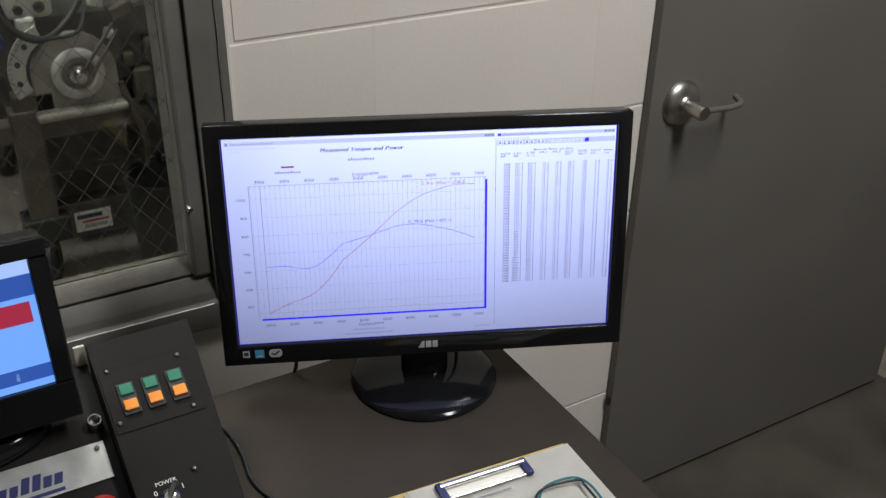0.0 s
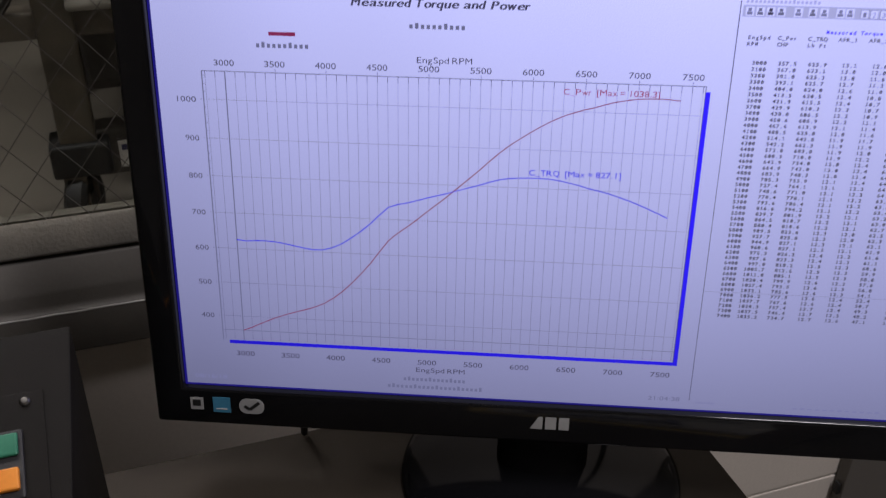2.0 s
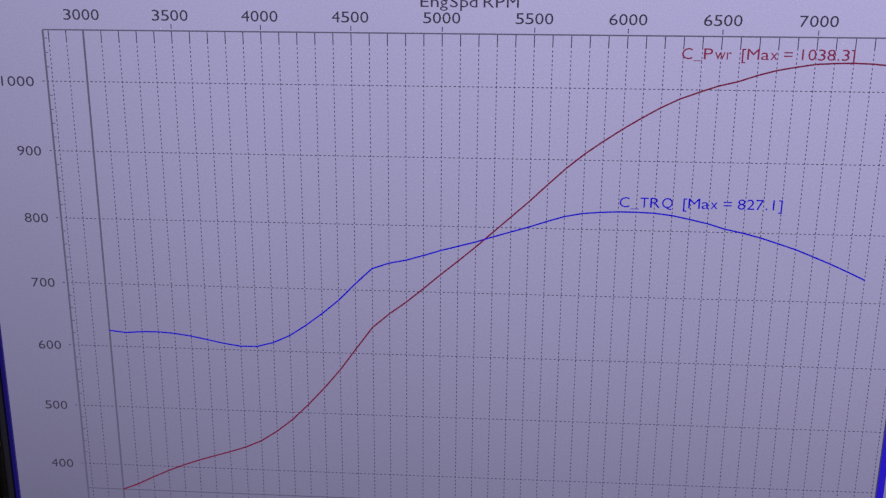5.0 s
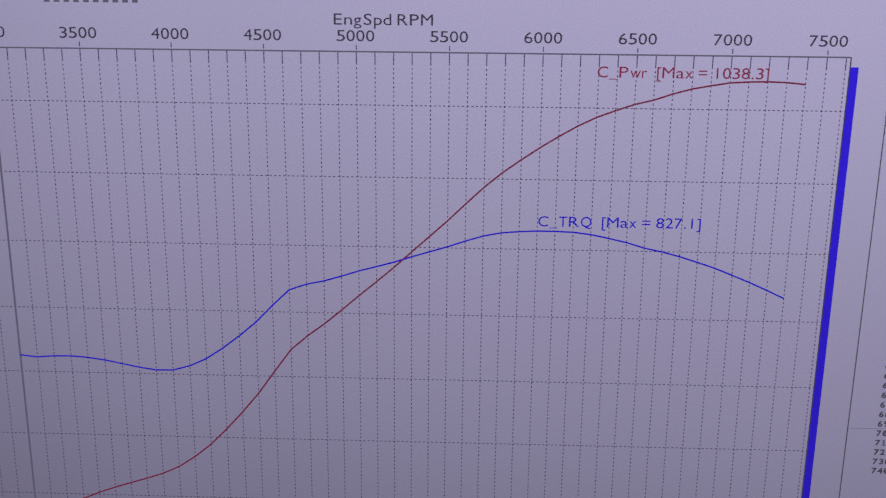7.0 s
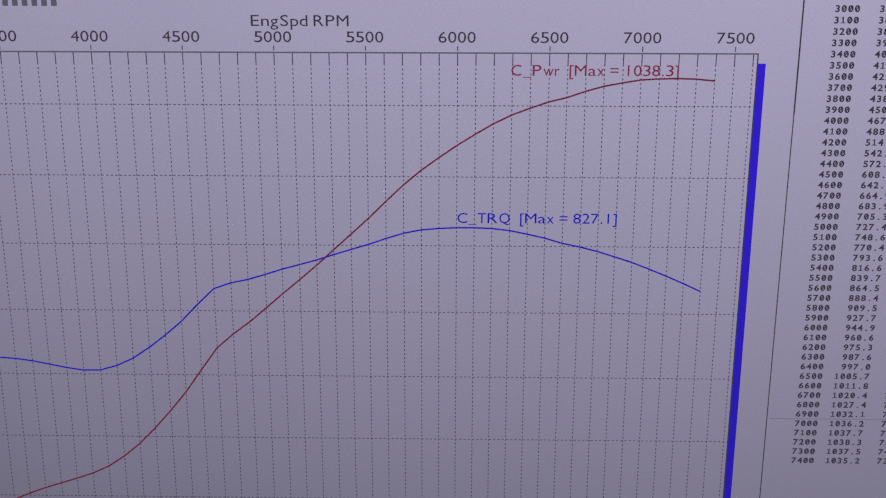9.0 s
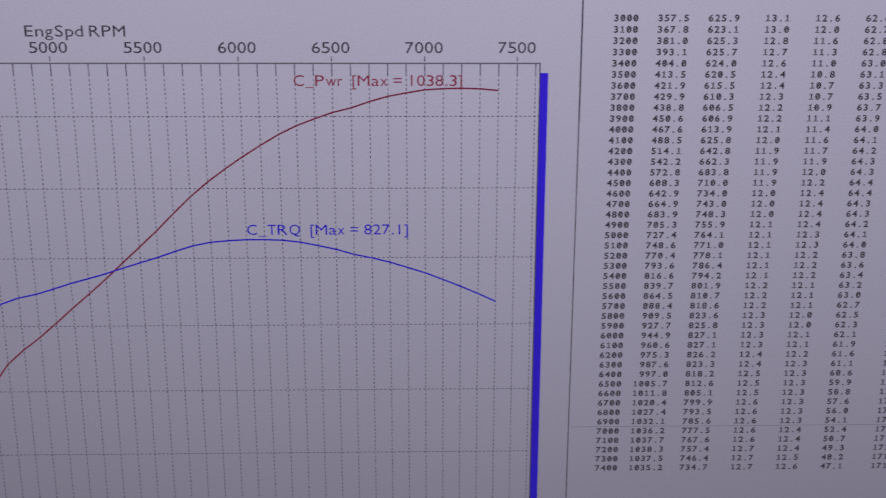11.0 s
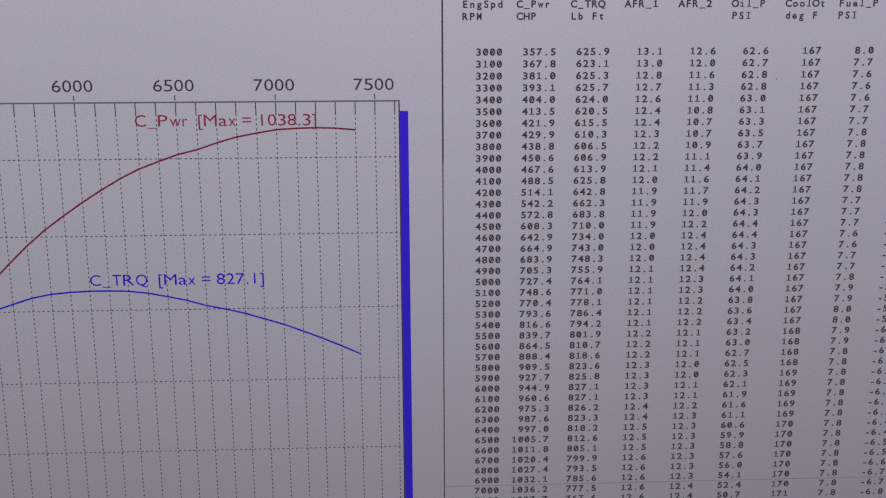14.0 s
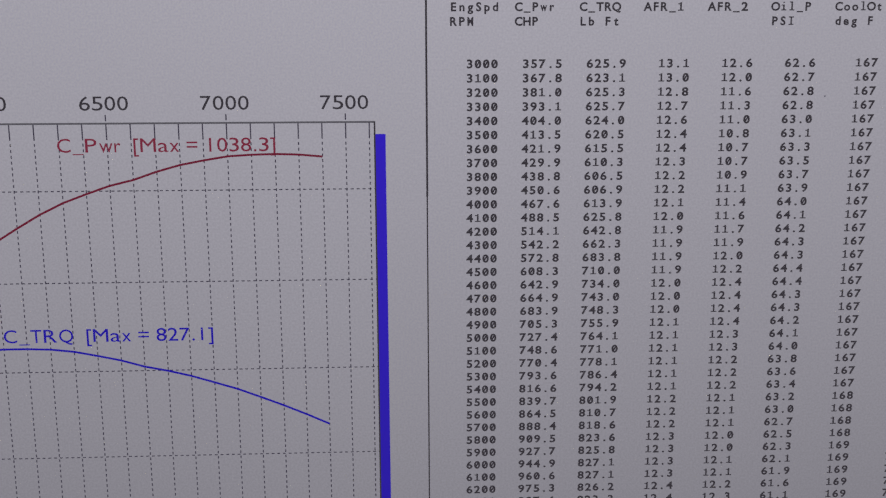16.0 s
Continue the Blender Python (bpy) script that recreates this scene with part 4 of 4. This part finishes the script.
DATA = """3000 357.5 625.9 13.1 12.6 62.6 167 8.0 -5.2|3100 367.8 623.1 13.0 12.0 62.7 167 7.7 -5.1|3200 381.0 625.3 12.8 11.6 62.8 167 7.6 -5.1
3300 393.1 625.7 12.7 11.3 62.8 167 7.6 -5.1|3400 404.0 624.0 12.6 11.0 63.0 167 7.6 -5.1|3500 413.5 620.5 12.4 10.8 63.1 167 7.7 -5.1
3600 421.9 615.5 12.4 10.7 63.3 167 7.7 -5.1|3700 429.9 610.3 12.3 10.7 63.5 167 7.8 -5.1|3800 438.8 606.5 12.2 10.9 63.7 167 7.8 -5.1
3900 450.6 606.9 12.2 11.1 63.9 167 7.8 -5.2|4000 467.6 613.9 12.1 11.4 64.0 167 7.8 -5.2|4100 488.5 625.8 12.0 11.6 64.1 167 7.8 -5.2
4200 514.1 642.8 11.9 11.7 64.2 167 7.8 -5.3|4300 542.2 662.3 11.9 11.9 64.3 167 7.7 -5.3|4400 572.8 683.8 11.9 12.0 64.3 167 7.7 -5.3
4500 608.3 710.0 11.9 12.2 64.4 167 7.7 -5.4|4600 642.9 734.0 12.0 12.4 64.4 167 7.6 -5.5|4700 664.9 743.0 12.0 12.4 64.3 167 7.6 -5.5
4800 683.9 748.3 12.0 12.4 64.3 167 7.7 -5.6|4900 705.3 755.9 12.1 12.4 64.2 167 7.7 -5.7|5000 727.4 764.1 12.1 12.3 64.1 167 7.8 -5.7
5100 748.6 771.0 12.1 12.3 64.0 167 7.9 -5.8|5200 770.4 778.1 12.1 12.2 63.8 167 7.9 -5.8|5300 793.6 786.4 12.1 12.2 63.6 167 8.0 -5.9
5400 816.6 794.2 12.1 12.2 63.4 167 8.0 -5.9|5500 839.7 801.9 12.2 12.1 63.2 168 7.9 -6.0|5600 864.5 810.7 12.2 12.1 63.0 168 7.9 -6.0
5700 888.4 818.6 12.2 12.1 62.7 168 7.8 -6.0|5800 909.5 823.6 12.3 12.0 62.5 168 7.8 -6.1|5900 927.7 825.8 12.3 12.0 62.3 169 7.8 -6.1
6000 944.9 827.1 12.3 12.1 62.1 169 7.8 -6.2|6100 960.6 827.1 12.3 12.1 61.9 169 7.8 -6.2|6200 975.3 826.2 12.4 12.2 61.6 169 7.8 -6.3
6300 987.6 823.3 12.4 12.3 61.1 169 7.8 -6.3|6400 997.0 818.2 12.5 12.3 60.6 170 7.8 -6.4|6500 1005.7 812.6 12.5 12.3 59.9 170 7.8 -6.4
6600 1011.8 805.1 12.5 12.3 58.8 170 7.8 -6.5|6700 1020.4 799.9 12.6 12.3 57.6 170 7.8 -6.5|6800 1027.4 793.5 12.6 12.3 56.0 170 7.8 -6.6
6900 1032.1 785.6 12.6 12.3 54.1 170 7.8 -6.7|7000 1036.2 777.5 12.6 12.4 52.4 170 7.8 -6.7|7100 1037.7 767.6 12.6 12.4 50.7 171 7.8 -6.8
7200 1038.3 757.4 12.7 12.4 49.3 171 7.7 -6.8|7300 1037.5 746.4 12.7 12.5 48.2 171 7.7 -6.9|7400 1035.2 734.7 12.7 12.6 47.1 171 7.7 -7.0"""
ROWS = [line.split() for line in DATA.replace("\n", "|").split("|")]


def curve_line(name, column, material, half=0.00027):
    pts = [(rpm_u(float(r[0])), val_v(float(r[column]))) for r in ROWS]
    vs, fs = [], []
    for i, (u, v) in enumerate(pts):
        a, b = pts[max(i - 1, 0)], pts[min(i + 1, len(pts) - 1)]
        du, dv = b[0] - a[0], b[1] - a[1]
        d = math.hypot(du, dv)
        vs += [(u - dv / d * half, v + du / d * half), (u + dv / d * half, v - du / d * half)]
        if i:
            k = 2 * i
            fs.append((k - 2, k - 1, k + 1, k))
    return flat(name, vs, fs, material, screen, 0.0006)


curve_line("power_curve", 1, G_RED)
curve_line("torque_curve", 2, G_CURVE)
written("curve_label", "C_Pwr  [Max = 1038.3]", 0.2346, 0.2062, 0.0036, G_RED_TEXT, 0.0, 0.0536)
written("curve_label", "C_TRQ  [Max = 827.1]", 0.2176, 0.1562, 0.0036, G_CURVE, 0.0, 0.0530)

# the two program windows' frames
field("window_edge", 0.3258, 0.3263, 0.194, 0.262, G_INK, 0.0004)
field("window_edge", 0.32585, 0.32620, 0.006, 0.194, G_INK, 0.0004)
field("title_bar", 0.003, 0.3245, 0.2588, 0.2636, G_BAR)
bars("title_bar_text", 0.010, 0.060, 0.2600, 0.0022, 22, G_DIM)
bars("menu_text", 0.006, 0.062, 0.2545, 0.0020, 26, G_BAR)
bars("menu_text", 0.006, 0.022, 0.2505, 0.0020, 8, G_BAR)
field("title_bar", 0.3275, 0.4735, 0.2588, 0.2628, G_BAR)
bars("title_bar_text", 0.3340, 0.3900, 0.2596, 0.0022, 26, G_DIM)
field("window_icon", 0.3283, 0.3318, 0.2592, 0.2624, G_BLUE, 0.0004)
field("window_icon", 0.0040, 0.0070, 0.2592, 0.2628, G_DIM, 0.0004)
for u in (0.4600, 0.4645, 0.4690, 0.3120, 0.3160, 0.3200):
    field("window_button", u, u + 0.0034, 0.2594, 0.2624, G_DIM, 0.0004)
bars("menu_text", 0.3285, 0.3680, 0.2552, 0.0020, 18, G_BAR)
field("tool_bar", 0.3275, 0.4740, 0.2478, 0.2540, G_BAR, 0.0001)
for i, (u, mat) in enumerate(((0.3290, G_DIM), (0.3345, G_GREY), (0.3400, G_INK), (0.3455, G_GREY), (0.3545, G_DIM), (0.3620, G_GREY), (0.3680, G_DIM), (0.3765, G_DIM), (0.3815, G_DIM))):
    field("tool_icon", u, u + 0.0044, 0.2484, 0.2532, G_WHITE, 0.0003)
    vs, fs = [], []
    rect(vs, fs, u + 0.0006, u + 0.0036, 0.2490, 0.2506)
    rect(vs, fs, u + 0.0012, u + 0.0030, 0.2508, 0.2526)
    flat("tool_icon", vs, fs, mat, screen, 0.0004)
for i in range(9):
    u = 0.3890 + 0.0050 * i
    field("number_button", u, u + 0.0044, 0.2482, 0.2530, G_DIM, 0.0003)
    field("number_button", u + 0.0003, u + 0.0042, 0.2485, 0.2528, G_WHITE, 0.0004)
    written("number_button_label", str(i + 1), u + 0.0022, 0.2491, 0.0026, G_DIM, 0.5, 0.0016, depth=0.0005)
field("tool_icon", 0.4360, 0.4410, 0.2484, 0.2532, G_BLUE, 0.0004)
bars("status_text", 0.3300, 0.3420, 0.0040, 0.0016, 9, G_DIM)
bars("status_text", 0.3900, 0.4450, 0.0036, 0.0012, 12, G_DIM)

# data table
typed("table_title", [("Measured Torque and Power", 0.3728, 0.2452)], G_BLUE, 0.0020, 0.00200)
HEAD = ("EngSpd/RPM", "C_Pwr/CHP", "C_TRQ/Lb Ft", "AFR_1/", "AFR_2/", "Oil_P/PSI", "CoolOt/deg F", "Fuel_P/PSI")
for k, h in enumerate(HEAD):
    top, unit = h.split("/")
    typed("table_heading", [(top, 0.3318 + 0.01605 * k, 0.2412), (unit, 0.3318 + 0.01605 * k, 0.2376)], G_INK)
bars("table_heading", 0.4602, 0.4715, 0.2412, 0.0020, 6, G_INK)
typed("table_heading", [("vac", 0.4610, 0.2376)], G_INK)
for i, r in enumerate(ROWS):
    v = 0.2268 - 0.00362 * i
    for k, x in enumerate(r):
        typed("table_number", [(x, 0.3440 + 0.01605 * k - 0.00206 * len(x), v + 0.0002)], G_INK)
field("table_rule", 0.3268, 0.4740, 0.0848, 0.0850, G_DIM, 0.0003)
for u, v in ((0.4268, 0.2192), (0.4620, 0.2215)):
    field("speck", u, u + 0.0004, v, v + 0.0004, G_DIM, 0.0004)

# word mark and energy stickers on the lower bezel
vs, fs = [(0, 0), (0.0086, 0), (0.0086, 0.0108), (0.0058, 0.0108)], [(0, 1, 2, 3)]
rect(vs, fs, 0.0104, 0.0180, 0.0, 0.0108), rect(vs, fs, 0.0198, 0.0268, 0.0, 0.0108)
me = bpy.data.meshes.new("logo")
me.from_pydata([(0.2270 + 0.93 * x, -0.0068, -0.0156 + 0.85 * y) for x, y in vs], [], fs)
me.materials.append(M_GREYSTICK)
logo = new("logo", me)
logo.parent, logo.matrix_basis = monitor, LOCAL
tagged(logo, "plain silver mark on the bezel")


def sticker(u0, u1, v0, v1, material, label, round_=0.0):
    q = bmesh.new()
    box(q, u0, u1, -0.0071, -0.0066, v0, v1)
    if round_:
        es = [e for e in q.edges if abs(e.verts[0].co.y - e.verts[1].co.y) > 1e-4]
        bmesh.ops.bevel(q, geom=es, offset=round_, segments=6, profile=0.5, affect="EDGES")
    return mon("sticker", q, material, label)


def printed(parent, u0, u1, v0, v1, material):
    q = bmesh.new()
    box(q, u0, u1, -0.0074, -0.0072, v0, v1)
    part("print_mark", q, material, parent)


s = sticker(0.0045, 0.0130, -0.0150, -0.0062, M_GREYSTICK, "small silver sticker with dark print")
printed(s, 0.0062, 0.0114, -0.0122, -0.0076, M_BLACK)
s = sticker(0.0195, 0.0310, -0.0163, -0.0052, M_BLUESTICK, "small blue sticker")
printed(s, 0.0215, 0.0290, -0.0140, -0.0132, M_WHITE)
s = sticker(0.0370, 0.0535, -0.0163, -0.0052, M_GREYSTICK, "oval silver sticker with a dark tick", 0.005)
q = bmesh.new()
for a, b in (((0.0405, -0.0105), (0.0440, -0.0130)), ((0.0440, -0.0130), (0.0505, -0.0075))):
    d = Vector((b[0] - a[0], 0, b[1] - a[1]))
    side = Vector((-d.z, 0, d.x)).normalized() * 0.0011
    vsx = [q.verts.new(Vector((p[0], -0.0073, p[1])) + w) for p, w in ((a, -side), (b, -side), (b, side), (a, side))]
    q.faces.new(vsx)
part("print_mark", q, M_BLACK, s)

# ---------------------------------------------------------------- cables on the desk
bm = bmesh.new()
tube(bm, smooth_line([(-0.288, 0.040, DESK + 0.006), (-0.276, 0.036, DESK + 0.003), (-0.268, 0.016, DESK + 0.003), (-0.266, -0.030, DESK + 0.003), (-0.271, -0.075, DESK + 0.003), (-0.262, -0.115, DESK + 0.003), (-0.235, -0.165, DESK + 0.003), (-0.20, -0.24, DESK + 0.003)], 8), 0.0025, 10)
solid("power_cord", bm, M_RUBBER, "thin black cord lying on the desk beside the console", "cable", smooth=True)
bm = bmesh.new()
tube(bm, smooth_line([(0.062, 0.028, 0.845), (0.078, 0.030, 0.80), (0.083, 0.045, 0.752), (0.078, 0.075, DESK + 0.004), (0.04, 0.092, DESK + 0.004)], 8), 0.0028, 10)
solid("video_cable", bm, M_RUBBER, "black cable hanging behind the monitor", "cable", smooth=True)
bm = bmesh.new()
tube(bm, smooth_line([(-0.150, 0.062, 0.80), (-0.152, 0.070, 0.775), (-0.150, 0.080, 0.745), (-0.148, 0.094, DESK + 0.004)], 6), 0.0026, 8)
solid("video_cable", bm, M_RUBBER, "short black cable hanging behind the monitor", "cable", smooth=True)

# ---------------------------------------------------------------- clipboard and papers
CB = pose(0.0845, -0.2095, DESK, 0, 0, -5.0)
board = thing("clipboard", CB, "tan hardboard clipboard with a chrome clip", "clipboard")
bm = bmesh.new()
box(bm, -0.232, 0.002, -0.315, 0.010, 0.0005, 0.0035, 0.001)
part("board", bm, M_BOARD, board)
bm = bmesh.new()
tube(bm, [(-0.176, -0.012, 0.0165), (-0.068, -0.012, 0.0165)], 0.0042, 12)
part("clip_bar", bm, M_CHROME, board, "chrome clip bar", True)
bm = bmesh.new()
box(bm, -0.172, -0.072, -0.030, -0.010, 0.0112, 0.0128, 0.0006)
part("clip_plate", bm, M_PAPER, board)
bm = bmesh.new()
tube(bm, [(-0.170, -0.030, 0.0138), (-0.074, -0.030, 0.0138)], 0.0018, 8)
part("clip_lip", bm, M_CHROME, board, smooth=True)
for x in (-0.176, -0.068):
    bm = bmesh.new()
    box(bm, x - 0.005, x + 0.005, -0.033, -0.005, 0.0108, 0.0185, 0.003)
    part("clip_end", bm, M_NAVY, board, "dark blue plastic clip end")
random.seed(4)
for i in range(4):
    a = random.uniform(-1.6, 1.6)
    sheet = bmesh.new()
    nx, ny = 8, 10
    grid = [[sheet.verts.new((-0.212 * (1 - x / nx), -0.285 * y / ny, 0.0006 * math.sin(0.9 * x + i) * (y / ny))) for y in range(ny + 1)] for x in range(nx + 1)]
    for x in range(nx):
        for y in range(ny):
            sheet.faces.new((grid[x][y], grid[x + 1][y], grid[x + 1][y + 1], grid[x][y + 1]))
    out = bmesh.ops.solidify(sheet, geom=sheet.faces[:], thickness=0.0004)
    ob = solid("paper_sheet", sheet, M_PAPER, "white printed sheet held in the clipboard", "paper", group="sheets in the clipboard", m=CB @ pose(random.uniform(-0.003, 0.004), random.uniform(-0.004, 0.004), 0.0052 + 0.0018 * i, 0, 0, a))
    if i == 3:
        for k in range(14):
            lw = random.uniform(0.05, 0.16)
            mark = bmesh.new()
            u0 = -0.198 + (0.03 if k % 4 == 0 else 0.0)
            box(mark, u0, u0 + lw, -0.042 - 0.014 * k, -0.0395 - 0.014 * k, 0.0012, 0.0015)
            part("print_line", mark, M_INKBAR, ob)
# looped cord on the papers
for mat, off, lab in ((M_TEAL, 0.0, "thin teal cord looped on the papers"), (M_RUBBER, 0.007, "thin black cord looped on the papers")):
    bm = bmesh.new()
    z = DESK + 0.0165 + off * 0.3
    tube(bm, smooth_line([(-0.012, -0.345, z), (0.000, -0.308 + off, z), (0.014, -0.281 + off, z), (0.032, -0.264 - 0.3 * off, z), (0.056, -0.262 - off, z), (0.075, -0.268 - off, z), (0.082 - off, -0.284, z), (0.080 - off, -0.310, z), (0.070, -0.360, z)], 8), 0.0014, 8)
    solid("cord_loop", bm, mat, lab, "cord", smooth=True, group="cords on the papers", m=pose(-0.020, 0, 0))

# ---------------------------------------------------------------- scuffs and blocks of the wall
random.seed(21)
for cx, cz, size in ((0.500, 0.202, 0.005), (0.507, 0.182, 0.007), (0.518, 0.166, 0.003), (0.564, 0.146, 0.007), (0.571, 0.128, 0.004)):
    bm = bmesh.new()
    ring = [bm.verts.new((cx + 0.6 * size * random.uniform(0.4, 1.1) * math.cos(a), WALL - 0.0006, cz + 0.9 * size * random.uniform(0.4, 1.1) * math.sin(a))) for a in [2 * math.pi * k / 11 for k in range(11)]]
    bm.faces.new(ring)
    part("paint_chip", bm, M_DOOR, wall, "dark chip in the cream paint")
COURSE, LONG, TOPJOINT = 0.2125, 0.406, 1.122
JOINT = 0.004
shared = {}


def block_mesh(w, h):
    key = (round(w, 3), round(h, 3))
    if key not in shared:
        q = bmesh.new()
        box(q, 0, w, 0, 0.012, 0, h)
        es = [e for e in q.edges if all(v.co.y < 0.001 for v in e.verts) and abs(e.verts[0].co.z - e.verts[1].co.z) < 1e-4]
        bmesh.ops.bevel(q, geom=es, offset=0.0018, segments=2, profile=0.5, affect="EDGES")
        shared[key] = mesh_of("block", q, M_BLOCK)
    return shared[key]


first = int(math.floor((FLOOR - TOPJOINT) / COURSE))
for c in range(first, 9):
    z0, z1 = TOPJOINT + c * COURSE, TOPJOINT + (c + 1) * COURSE
    z0c, z1c = max(z0 + JOINT / 2, FLOOR), min(z1 - JOINT / 2, CEIL)
    if z1c - z0c < 0.02:
        continue
    x = 0.076 + (0.0 if c % 2 else LONG / 2) - 8 * LONG
    while x < ROOM_X1:
        a, b = x + 0.0001, x + LONG - 0.0001
        x += LONG
        spans = [(max(a, ROOM_X0), min(b, ROOM_X1))]
        holes = []
        if z1c > WIN_Z0 + 0.01 and z0c < WIN_Z1 - 0.01:
            holes.append((WIN_X0 - 0.02, WIN_X1 + 0.02))
        if z0c < OPEN_Z1 - 0.01:
            holes.append((JAMB - 0.03, OPEN_X1 + 0.02))
        for h0, h1 in holes:
            spans = [s for p0, p1 in spans for s in ((p0, min(p1, h0)), (max(p0, h1), p1))]
        for p0, p1 in spans:
            if p1 - p0 < 0.02:
                continue
            lo, hi = z0c, z1c
            ob = new("block", block_mesh(p1 - p0, hi - lo))
            ob.parent = wall
            ob.matrix_basis = pose(p0, WALL, lo)
